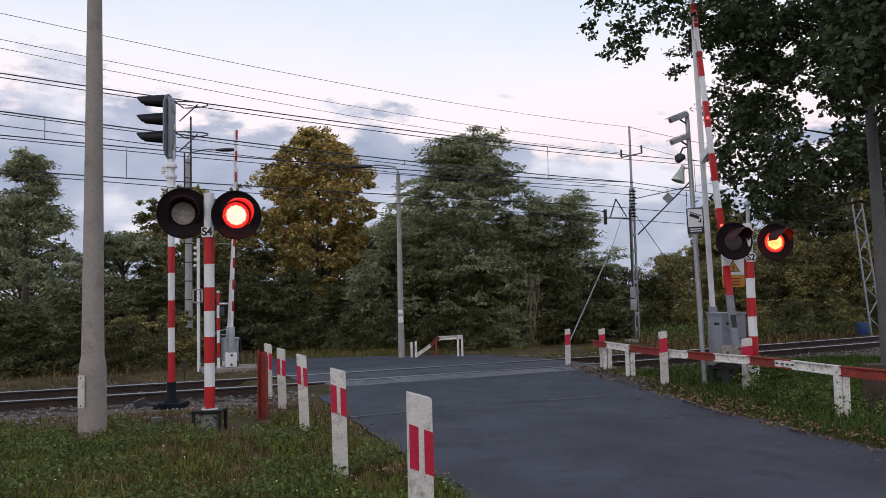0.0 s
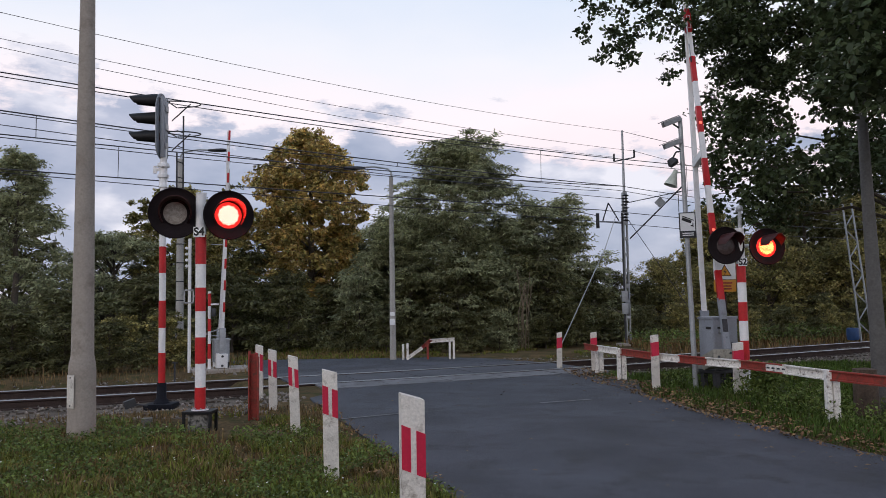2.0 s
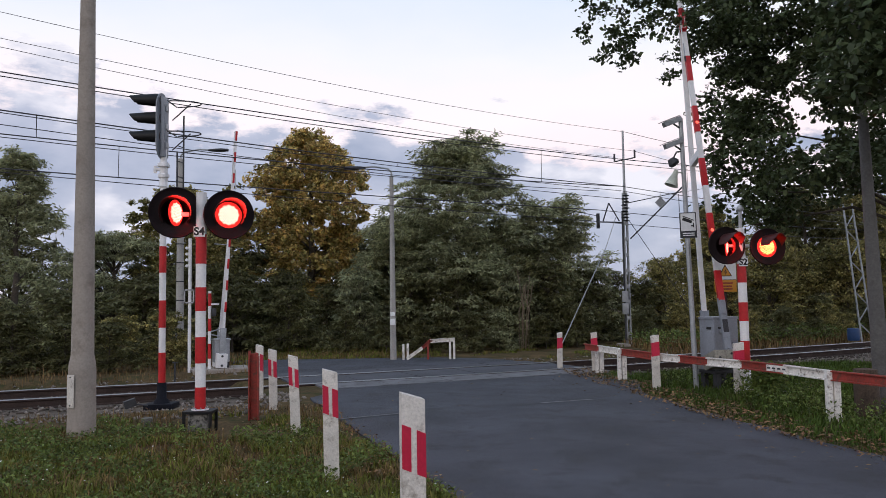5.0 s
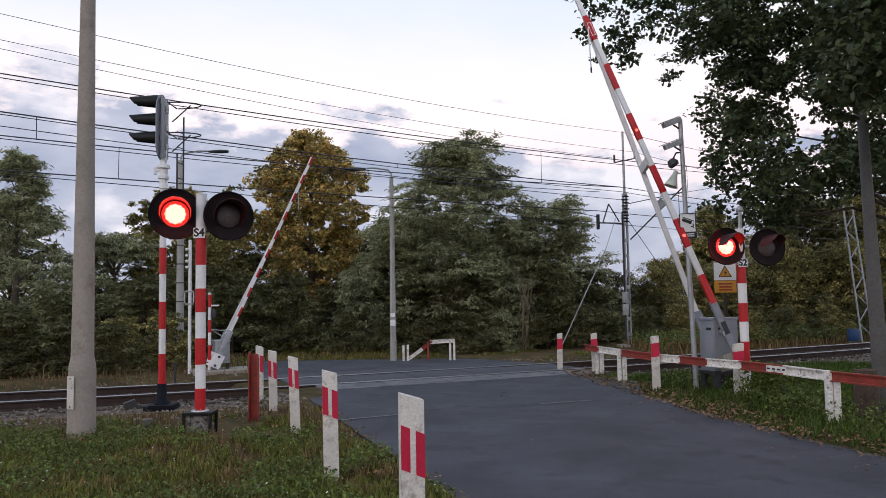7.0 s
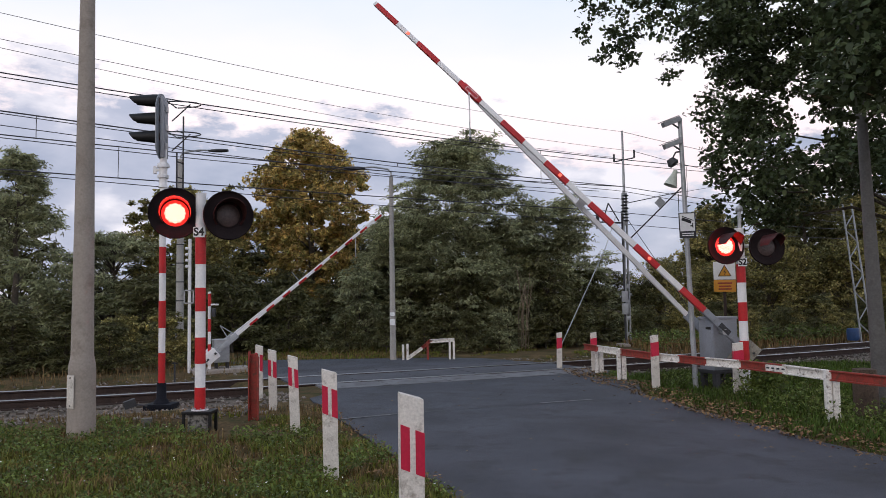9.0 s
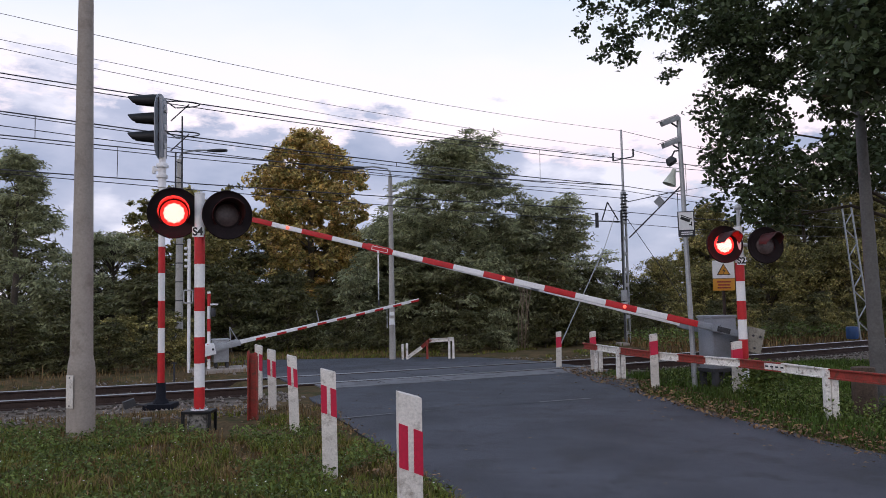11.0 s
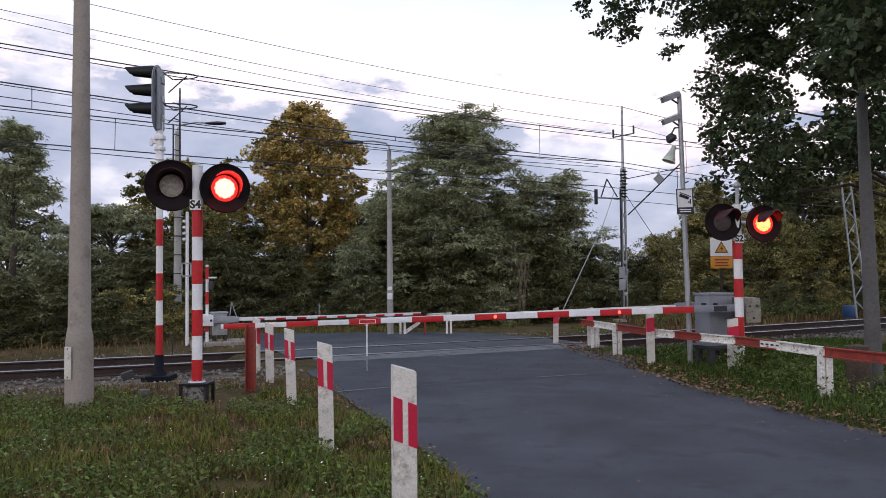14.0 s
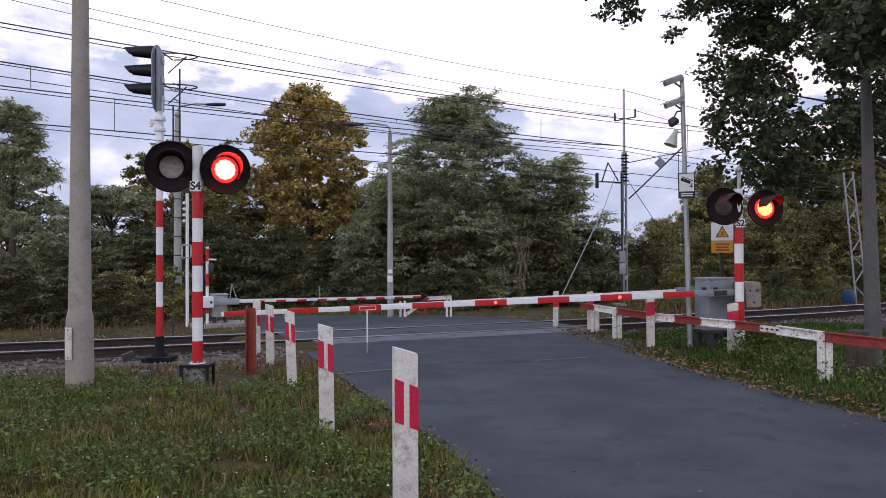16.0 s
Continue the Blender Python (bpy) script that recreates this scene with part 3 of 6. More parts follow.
def lamp_head(root, x, y, z, yaw, key, lens_mat, rb=0.33, tilt=0.0, turn=0.0, lit=None, reach=220):
    m = pose(x, y, z, tilt, 0, yaw)
    face = pose(0, 0, 0, 90, 0, 0)  # lathe axis z points to -y
    bm = B()
    lathe(bm, [(0.1735, -0.012), (0.1735, 0.012), (0.215, 0.016), (rb - 0.03, 0.03), (rb - 0.008, 0.052), (rb, 0.045), (rb, 0.02), (rb - 0.03, 0.0), (0.2, -0.03), (0.195, -0.19), (0.15, -0.24), (0.0, -0.24)], 48, face)
    head = part("lamp_head", bm, M_BOARD, root, "round black lamp board")
    head.matrix_basis = m
    bm = B()
    lathe(bm, [(0.196, 0.008), (0.202, 0.1), (0.208, 0.27), (0.199, 0.27), (0.192, 0.1), (0.186, 0.008)], 30, pose(0, 0, 0, 0, 0, turn) @ face, -40, reach)
    for v in bm.verts:  # the visor is longest on top
        q = pose(0, 0, 0, 0, 0, -turn) @ v.co
        if q.y < -0.2:
            q.y += 0.2 * max(0, 0.6 - q.z / 0.208)
            v.co = pose(0, 0, 0, 0, 0, turn) @ q
    part("visor", bm, M_VISOR, head, "dark half-round visor")
    bm = B()
    n = 96
    # material 1, the outer ring of the lit face, glows as painted lamp glare
    for side, zones in ((-1, ((0.5, 0.028, 0), (0.96, 0.014, 0), (1.0, 0.010, 1), (1.253, 0.002, 1))), (1, ((0.5, 0.030, 2), (1.08, 0.012, 2), (1.253, 0.002, 3)))):
        prev = bm.verts.new((0, side * 0.032, 0))
        for rr, yy, mi in zones:
            ring = []
            for i in range(n):
                a = 2 * math.pi * i / n
                rad = 0.138 * rr * (1 + (0.045 * math.cos(12 * a) if side < 0 and 0.9 < rr <= 1.0 else 0))
                ring.append(bm.verts.new((rad * math.cos(a), side * yy, rad * math.sin(a))))
            for i in range(n):
                j = (i + 1) % n
                vs = (prev, ring[i], ring[j]) if rr == 0.5 else (prev[i], ring[i], ring[j], prev[j])
                f = bm.faces.new(vs)
                f.material_index = mi
            prev = ring
    # rows of small diodes stand on the lit face
    for j in range(-6, 7):
        for i in range(-6, 7):
            px, pz = 0.0225 * (i + 0.5 * (j % 2)), 0.0195 * j
            rr = math.hypot(px, pz)
            if rr < 0.125:
                ring = [bm.verts.new((px + 0.0078 * math.cos(k * 1.0472), -0.034 + 0.14 * rr ** 1.2 * (rr > 0.06), pz + 0.0078 * math.sin(k * 1.0472))) for k in range(6)]
                bm.faces.new(ring).material_index = 4
    bmesh.ops.recalc_face_normals(bm, faces=bm.faces)
    lens = part("lens_disc", bm, [lit or M_LIT, M_GLARE, lens_mat, M_BOARD, M_DOT_AMBER if lit else M_DOT], head, "turning lens disc, red glow on one face")
    lens["aim"] = 0.0
    LENS[key] = lens
    return head


def id_plate(root, z, text, y):
    bm = B()
    box(bm, -0.075, 0.075, y - 0.006, y, z - 0.068, z + 0.068, 0.002)
    pl = part("number_plate", bm, M_SIGN_W, root, "white plate with black signal number")
    text_mesh("letters", text, 0.145, M_LETTER, pl, pose(0, y - 0.0085, z, 90, 0, 0))


def signal_s4():
    root = empty("crossing_signal", -3.20, 10.12, label="red and white crossing signal with two red flashing lamps", category="crossing signal", group="crossing signals")
    banded_pole(root, 0.067, 0.23, 3.06, [(0.23, 0.52), (0.83, 1.17), (1.51, 1.82), (2.13, 2.52)])
    bm = B()
    tube(bm, (0, 0, 3.06), (0, 0, 3.075), 0.07, n=20)
    part("cap", bm, M_WHITE, root)
    bm = B()
    box(bm, -0.19, 0.19, -0.16, 0.16, 0.19, 0.225, 0.006)
    for sx in (-1, 1):
        for sy in (-1, 1):
            box(bm, sx * 0.17 - 0.018, sx * 0.17 + 0.018, sy * 0.13 - 0.018, sy * 0.13 + 0.018, -0.2, 0.2, 0.004)
    part("stand", bm, M_BLACK, root, "black steel stand")
    bm = B()
    lathe(bm, [(0.0, 0.24), (0.07, 0.24), (0.11, 0.235), (0.11, 0.222), (0.0, 0.222)], 20)
    part("flange", bm, M_WHITE, root)
    bm = B()
    box(bm, -0.125, 0.125, -0.12, 0.12, -0.2, 0.185, 0.03)
    part("foundation", bm, M_CONC_MOTTLED, root, "mottled concrete block under the stand")
    for i in range(8):
        bm = B()
        a = radians(45 * i + 22)
        tube(bm, (0.09 * math.cos(a), 0.09 * math.sin(a), 0.225), (0.09 * math.cos(a), 0.09 * math.sin(a), 0.262), 0.009, n=6)
        part("bolt", bm, M_GALV, root)
    id_plate(root, 2.55, "S4", -0.075)
    lamp_head(root, -0.325, -0.05, 2.805, 18, "S4L", M_LENS_CLEAR, 0.338)
    lamp_head(root, 0.375, -0.05, 2.765, 26, "S4R", M_LENS_DARK, 0.325)
    bm = B()
    tube(bm, (-0.28, 0.06, 2.8), (0.32, 0.06, 2.77), 0.03, n=10)
    part("bracket", bm, M_WHITE, root)


def signal_s2():
    root = empty("crossing_signal", 5.02, 12.9, label="red and white crossing signal with two lamps turned aside", category="crossing signal", group="crossing signals", m=pose(5.02, 12.9, 0, 0, -0.3, 0))
    banded_pole(root, 0.072, -0.1, 2.74, [(0.5, 0.85), (1.18, 1.49), (1.82, 2.13)])
    bm = B()
    tube(bm, (0.01, 0, 2.72), (0.02, 0, 3.02), 0.03, n=12)
    part("rod", bm, M_GALV, root)
    bm = B()
    lathe(bm, [(0.0, 3.13), (0.03, 3.12), (0.055, 3.09), (0.058, 3.05), (0.04, 3.02), (0.0, 3.015)], 16, pose(0.02, 0, 0))
    part("bell", bm, M_GALV, root, "small grey bell on top")
    id_plate(root, 2.16, "S2", -0.08)
    lamp_head(root, -0.27, -0.06, 2.44, 5, "S2L", M_LENS_DARK, 0.315, -3, 30, reach=178)
    lamp_head(root, 0.43, -0.02, 2.41, 5, "S2R", M_LENS_DARK, 0.31, -3, 33, M_LIT_AMBER, 178)
    bm = B()
    tube(bm, (-0.2, 0.06, 2.45), (0.36, 0.1, 2.43), 0.03, n=10)
    part("bracket", bm, M_WHITE, root)
    bm = B()
    box(bm, -0.13, 0.13, -0.13, 0.13, -0.2, 0.12, 0.02)
    part("foundation", bm, M_OLDWHITE, root, "flaking white concrete footing")


def far_signal():
    root = empty("crossing_signal", -5.6, 18.4, label="red and white crossing signal seen from behind", category="crossing signal", group="crossing signals")
    banded_pole(root, 0.037, 0, 1.9, [(0.3, 0.65), (0.95, 1.25), (1.55, 1.85)])
    bm = B()
    box(bm, 0.03, 0.22, -0.02, 0.02, 1.57, 1.61, 0.005)
    part("bracket", bm, M_WHITE, root)
    bm = B()
    box(bm, 0.06, 0.15, -0.05, 0.05, 1.3, 1.5, 0.02)
    part("lamp_box", bm, M_DARKSTEEL, root, "small dark lamp box")


def railway_signal():
    root = empty("railway_signal", -4.68, 12.79, -0.05, label="railway colour-light signal with three hooded lamps, side on", category="railway signal")
    bm = B()
    tube(bm, (0, 0, 0.36), (0, 0, 4.3), 0.055, n=18)
    part("pole", bm, M_WHITE, root)
    for a, b in ((0.37, 0.86), (1.27, 1.72), (2.18, 2.62), (3.0, 3.02)):
        bm = B()
        tube(bm, (0, 0, a), (0, 0, b), 0.058, n=18)
        part("red_band", bm, M_RED, root)
    bm = B()
    lathe(bm, [(0.0, 0.37), (0.075, 0.37), (0.08, 0.12), (0.12, 0.07), (0.13, 0.03), (0, 0.03)], 20)
    box(bm, -0.23, 0.23, -0.2, 0.2, -0.06, 0.035, 0.01)
    part("base", bm, M_FOOT, root, "dark steel foot")
    bm = B()
    lathe(bm, [(0.0, 4.03), (0.085, 4.03), (0.1, 4.0), (0.1, 3.96), (0.064, 3.95), (0.064, 3.84), (0.092, 3.83), (0.092, 3.78), (0.066, 3.77), (0.066, 3.64), (0.08, 3.62), (0.0, 3.6)], 18)
    tube(bm, (-0.14, 0, 3.86), (-0.14, 0, 3.98), 0.028, n=10)
    box(bm, -0.16, -0.02, -0.03, 0.03, 3.9, 3.94, 0.005)
    part("clamp", bm, M_WHITE, root)
    # back board faces left along the track
    bm = B()
    prof = []
    for i in range(33):
        a = math.pi * i / 32
        prof.append((0.2 * math.cos(a), 4.95 + 0.27 * math.sin(a)))
    prof += [(-0.2 * math.cos(math.pi * i / 32), 4.36 - 0.27 * math.sin(math.pi * i / 32)) for i in range(33)]
    f = [bm.verts.new((-0.03, y, z)) for y, z in prof]
    g = [bm.verts.new((-0.045, y, z)) for y, z in prof]
    bm.faces.new(f)
    bm.faces.new(g[::-1])
    for i in range(len(f)):
        bm.faces.new((f[i], g[i], g[(i + 1) % len(f)], f[(i + 1) % len(f)]))
    bmesh.ops.rotate(bm, verts=bm.verts, cent=(0, 0, 0), matrix=Matrix.Rotation(radians(-8), 3, "Z"))
    part("back_board", bm, M_CABINET, root, "oval grey back board")
    bm = B()
    box(bm, -0.028, 0.045, -0.1, 0.1, 4.12, 5.14, 0.02)
    part("lamp_case", bm, M_CABINET, root, "narrow grey lamp case")
    for z in (4.32, 4.64, 4.95):
        bm = B()
        box(bm, 0.045, 0.062, -0.06, 0.06, z - 0.05, z + 0.05, 0.006)
        part("hatch", bm, M_GALV, root)
    for z in (5.09, 4.78, 4.47):
        face = pose(-0.05, 0, z, 0, -88, 0)
        bm = B()
        lathe(bm, [(0.118, 0.0), (0.12, 0.1), (0.085, 0.47), (0.075, 0.47), (0.105, 0.1), (0.1, 0.0)], 24, face, -130, 130)
        for v in bm.verts:  # cut obliquely, longest on top
            if v.co.x < -0.4:
                v.co.x += min(0.16, 0.9 * max(0.0, z + 0.07 - v.co.z)) - 0.05
        part("hood", bm, M_BLACK, root, "long black lamp hood")
        bm = B()
        lathe(bm, [(0.0, 0.035), (0.05, 0.03), (0.1, 0.0), (0.1, -0.02)], 20, pose(-0.05, 0, z, 0, -90, 0))
        part("lens", bm, M_LENS_DARK, root, "dark signal lens")
    # safety hoops behind the head
    for z in (5.03, 4.52):
        cu = []
        for i in range(17):
            a = math.pi * (i / 16 - 0.5)
            cu.append(Vector((0.16 + 0.46 * math.cos(a), 0.22 * math.sin(a), z)))
        bm = B()
        for p, q in zip(cu, cu[1:]):
            tube(bm, p, q, 0.011, n=6)
        tube(bm, (0.14, 0, z - 0.28), (0.45, 0, z + 0.0), 0.011, n=6)
        tube(bm, (0.14, -0.22, z), (0.14, 0.22, z), 0.011, n=6)
        part("safety_hoop", bm, M_DARKSTEEL, root)
    bm = B()
    tube(bm, (0.3, 0.1, 2.9), (0.3, 0.1, 4.85), 0.014, n=6)
    tube(bm, (0.26, -0.1, 2.9), (0.26, -0.1, 4.2), 0.014, n=6)
    for i in range(7):
        tube(bm, (0.26, -0.1, 3.0 + 0.26 * i), (0.3, 0.1, 3.0 + 0.26 * i), 0.009, n=6)
    tube(bm, (0.06, 0, 3.4), (0.28, 0, 3.4), 0.012, n=6)
    part("ladder", bm, M_DARKSTEEL, root)


signal_s4()
signal_s2()
far_signal()
railway_signal()

# ---- barriers ----
BOOM = {}


def near_barrier():
    root = empty("barrier", 4.80, 13.4, label="road barrier with grey drive cabinet and red and white boom", category="level crossing barrier", group="crossing barriers")
    m = pose(-0.04, 0.02, 0, 0, 0, 22)
    bm = B()
    box(bm, -0.25, 0.27, -0.18, 0.18, 0.34, 1.2, 0.012, m=m)
    cab = part("cabinet", bm, M_CABINET, root, "grey steel drive cabinet")
    bm = B()
    box(bm, -0.265, 0.285, -0.195, 0.195, 1.2, 1.245, 0.012, m=m)
    part("lid", bm, M_CABINET, cab)
    bm = B()
    box(bm, -0.17, -0.07, -0.192, -0.187, 1.04, 1.075, 0.002, m=m)
    part("nameplate", bm, M_LETTER, cab)
    bm = B()
    box(bm, 0.12, 0.14, -0.2, -0.187, 0.7, 0.8, 0.004, m=m)
    part("door_handle", bm, M_DARKSTEEL, cab)
    bm = B()
    box(bm, -0.258, -0.25, -0.12, 0.0, 1.03, 1.075, 0.002, m=m)
    part("nameplate", bm, M_LETTER, cab)
    bm = B()
    box(bm, -0.257, -0.25, -0.15, 0.15, 0.42, 1.0, 0.003, m=m)
    part("side_door", bm, M_CABINET, cab)
    bm = B()
    box(bm, -0.24, 0.25, -0.187, -0.18, 0.42, 1.14, 0.003, m=m)
    part("front_door", bm, M_CABINET, cab)
    bm = B()
    box(bm, -0.28, 0.29, -0.2, 0.2, 0.28, 0.34, 0.01, m=m)
    part("base_frame", bm, M_DARKSTEEL, root, "dark steel base frame")
    for sx, sy in ((-0.2, -0.15), (-0.2, 0.15), (0.2, -0.15), (0.2, 0.15), (0.0, 0.0)):
        bm = B()
        box(bm, sx - 0.045, sx + 0.045, sy - 0.045, sy + 0.045, -0.3, 0.29, 0.008, m=m)
        part("leg", bm, M_DARKSTEEL, root, "dark steel leg")
    bm = B()
    tube(bm, (-0.06, -0.42, 0.99), (-0.06, 0.58, 0.99), 0.05, n=14)
    part("shaft", bm, M_GALV, root)
    # the boom swings about the shaft; its rest pose points along -x
    bm = B()
    y0 = -0.38
    box(bm, -8.46, -0.45, y0 - 0.035, y0 + 0.035, -0.05, 0.05, 0.006)
    for v in bm.verts:
        v.co.z *= 1 + 0.03 * (v.co.x + 0.45)
    boom = part("boom", bm, M_WHITE, root, "white boom with red bands, lowered across the road")
    boom.location = (-0.06, 0, 0.99)
    for i in range(8):
        a = 0.45 + 1.061 * i
        bm = B()
        k = 0.0015 * (a + 0.26 - 0.45)
        box(bm, -(a + 0.535), -a, y0 - 0.0385, y0 + 0.0385, -0.0535 + k, 0.0535 - k, 0.006)
        part("red_band", bm, M_RED, boom)
    bm = B()
    box(bm, -0.5, 0.5, y0 - 0.03, y0 + 0.05, -0.058, 0.058, 0.01)
    arm = part("side_arm", bm, M_CABINET, boom, "grey steel side arm")
    for a, b in ((-0.46, -0.2), (-0.12, 0.1), (0.16, 0.4)):
        bm = B()
        box(bm, a, b, y0 - 0.042, y0 - 0.03, -0.044, 0.044, 0.004)
        for xx in (a + 0.03, b - 0.03):
            tube(bm, (xx, y0 - 0.06, 0), (xx, y0 - 0.04, 0), 0.016, n=6)
        part("bolted_plate", bm, M_DARKSTEEL if a == -0.12 else M_CABINET, arm)
    bm = B()
    box(bm, -0.5, 0.5, 0.5, 0.57, -0.075, 0.075, 0.01)
    part("side_arm", bm, M_CABINET, boom, "grey steel side arm")
    bm = B()
    p, q = Vector((-0.45, 0.535, 0)), Vector((-5.95, -0.29, 0))
    d = q - p
    mm = Matrix.Translation(p) @ d.to_track_quat("X", "Z").to_matrix().to_4x4()
    box(bm, 0, d.length, -0.03, 0.03, -0.043, 0.043, 0.006, m=mm)
    box(bm, -3.3, -3.16, -0.35, 0.14, -0.045, 0.045, 0.008)
    part("strut", bm, M_WHITE, boom, "white strut bracing the boom")
    bm = B()
    box(bm, 0.40, 0.66, -0.45, 0.6, -0.26, 0.16, 0.02)
    cw = part("counterweight", bm, M_BEIGE, boom, "weathered beige-grey counterweight")
    for xx, zz in ((0.47, 0.02), (0.59, 0.02), (0.53, -0.18)):
        bm = B()
        tube(bm, (xx, -0.475, zz), (xx, -0.445, zz), 0.02, n=6)
        part("bolt", bm, M_DARKSTEEL, cw)
    bm = B()
    box(bm, -6.2, -5.8, y0 - 0.05, y0 + 0.05, -0.057, 0.057, 0.008)
    part("joint_sleeve", bm, M_RED, boom, "red sleeve with white outline")
    bm = B()
    for a, b, c, d in ((-6.12, -5.84, 0.026, 0.034), (-6.12, -5.84, -0.034, -0.026), (-6.12, -6.112, -0.026, 0.026), (-5.848, -5.84, -0.026, 0.026)):
        box(bm, a, b, y0 - 0.054, y0 - 0.05, c, d)
    part("outline", bm, M_WHITE, boom)
    for xx in (1.72, 3.82, 7.6):
        bm = B()
        lathe(bm, [(0.0, 0.02), (0.022, 0.016), (0.03, 0.0)], 14, pose(-xx, y0 - 0.04, 0, 90, 0, 0))
        part("boom_lamp", bm, M_LIT_SMALL, boom, "small red boom lamp")
    bm = B()
    tube(bm, (0, 0, 0.02), (0, 0, -0.52), 0.013, n=8)
    tube(bm, (0, 0, -0.52), (0, 0, -0.8), 0.011, n=8, mi=2)
    tube(bm, (0, 0, -0.8), (0, 0, -0.9), 0.016, n=8, mi=1)
    tube(bm, (0, -0.04, 0), (0, 0.06, 0), 0.02, n=8)
    rod = part("drop_rod", bm, [M_WHITE, M_DARKSTEEL, M_GALV], boom, "white hanging support rod with a dark tip")
    rod.location = (-5.99, y0 - 0.07, -0.06)
    BOOM["near"], BOOM["near_rod"] = boom, rod


def far_barrier():
    root = empty("barrier", -5.42, 18.7, rz=25, label="distant road barrier with grey cabinet and striped boom", category="level crossing barrier", group="crossing barriers")
    bm = B()
    box(bm, -0.17, 0.19, -0.15, 0.2, 0.2, 0.72, 0.012)
    cab = part("cabinet", bm, M_GALV, root, "pale grey steel drive cabinet")
    bm = B()
    box(bm, -0.19, 0.21, -0.18, 0.23, 0.72, 0.755, 0.01)
    part("lid", bm, M_GALV, cab)
    bm = B()
    box(bm, -0.12, 0.14, -0.158, -0.15, 0.28, 0.66, 0.003)
    part("front_door", bm, M_GALV, cab)
    for sx in (-0.1, 0.16):
        bm = B()
        box(bm, sx - 0.03, sx + 0.03, -0.1, 0.1, -0.2, 0.24, 0.006)
        part("leg", bm, M_DARKSTEEL, root)
    bm = B()
    box(bm, -0.7, 0.7, -0.6, 0.5, -0.05, 0.06, 0.02)
    part("foundation", bm, M_CONCRETE, root, "concrete slab")
    bm = B()
    box(bm, 0.4, 5.26, -0.255, -0.215, -0.036, 0.036, 0.004)
    boom = part("boom", bm, M_WHITE, root, "white boom with short red bands")
    boom.location = (0, 0, 0.57)
    for i in range(9):
        a = 0.828 + 0.524 * i
        bm = B()
        box(bm, a, a + 0.24, -0.258, -0.212, -0.039, 0.012, 0.003)
        part("red_band", bm, M_RED, boom)
    bm = B()
    d = Vector((2.9, -0.19, 0)) - Vector((0.3, 0.25, 0))
    box(bm, 0, d.length, -0.022, 0.022, -0.03, 0.03, 0.005, m=Matrix.Translation((0.3, 0.25, 0)) @ d.to_track_quat("X", "Z").to_matrix().to_4x4())
    part("strut", bm, M_WHITE, boom)
    bm = B()
    box(bm, -0.5, 0.45, -0.28, -0.19, -0.07, 0.07, 0.01)
    part("side_arm", bm, M_GALV, boom)
    bm = B()
    box(bm, -0.5, 0.45, 0.22, 0.28, -0.06, 0.06, 0.01)
    part("side_arm", bm, M_GALV, boom)
    bm = B()
    box(bm, -0.5, -0.16, -0.33, 0.3, -0.13, 0.13, 0.02)
    cw = part("counterweight", bm, M_WHITE, boom, "pale grey counterweight")
    for xx in (-0.44, -0.22):
        bm = B()
        tube(bm, (xx, -0.36, 0), (xx, -0.325, 0), 0.03, n=6)
        part("bolt", bm, M_DARKSTEEL, cw)
    bm = B()
    tube(bm, (0.42, -0.1, 0.05), (0.3, -0.1, 0.42), 0.012, n=6)
    tube(bm, (0.25, -0.1, 0.05), (0.3, -0.1, 0.42), 0.012, n=6)
    part("stay", bm, M_GALV, boom)
    bm = B()
    tube(bm, (2.45, -0.24, 0.03), (2.45, -0.24, 0.34), 0.011, n=6)
    part("stub_rod", bm, M_GALV, boom)
    bm = B()
    tube(bm, (0, 0, 0), (0, 0, -0.5), 0.01, n=6)
    rod = part("drop_rod", bm, M_GALV, boom)
    rod.location = (4.3, -0.28, -0.04)
    BOOM["far"], BOOM["far_rod"] = boom, rod


near_barrier()
far_barrier()


# ---- poles, masts, signs ----
def concrete_pole():
    root = empty("concrete_pole", -4.51, 9.62, label="tall tapered concrete pole with a small metal plate", category="concrete pole")
    bm = B()
    prof = [(0.0, -0.2), (0.172, -0.2), (0.168, 0.0), (0.160, 0.8), (0.156, 0.88), (0.138, 0.97), (0.134, 1.0), (0.128, 1.6), (0.112, 3.2), (0.094, 5.0), (0.074, 7.2), (0.064, 8.4), (0.0, 8.42)]
    lathe(bm, prof, 36)
    part("shaft", bm, M_CONCRETE, root)
    bm = B()
    box(bm, -0.055, 0.055, -0.179, -0.17, 0.36, 0.76, 0.003, m=pose(0, 0, 0, 0, 0, -22))
    pl = part("plate", bm, M_POST, root, "small pale grey plate")
    bm = B()
    for z in (0.39, 0.73):
        tube(bm, (0, -0.179, z), (0, -0.185, z), 0.009, n=8)
    bmesh.ops.rotate(bm, verts=bm.verts, cent=(0, 0, 0), matrix=Matrix.Rotation(radians(-22), 3, "Z"))
    part("screws", bm, M_DARKSTEEL, pl)


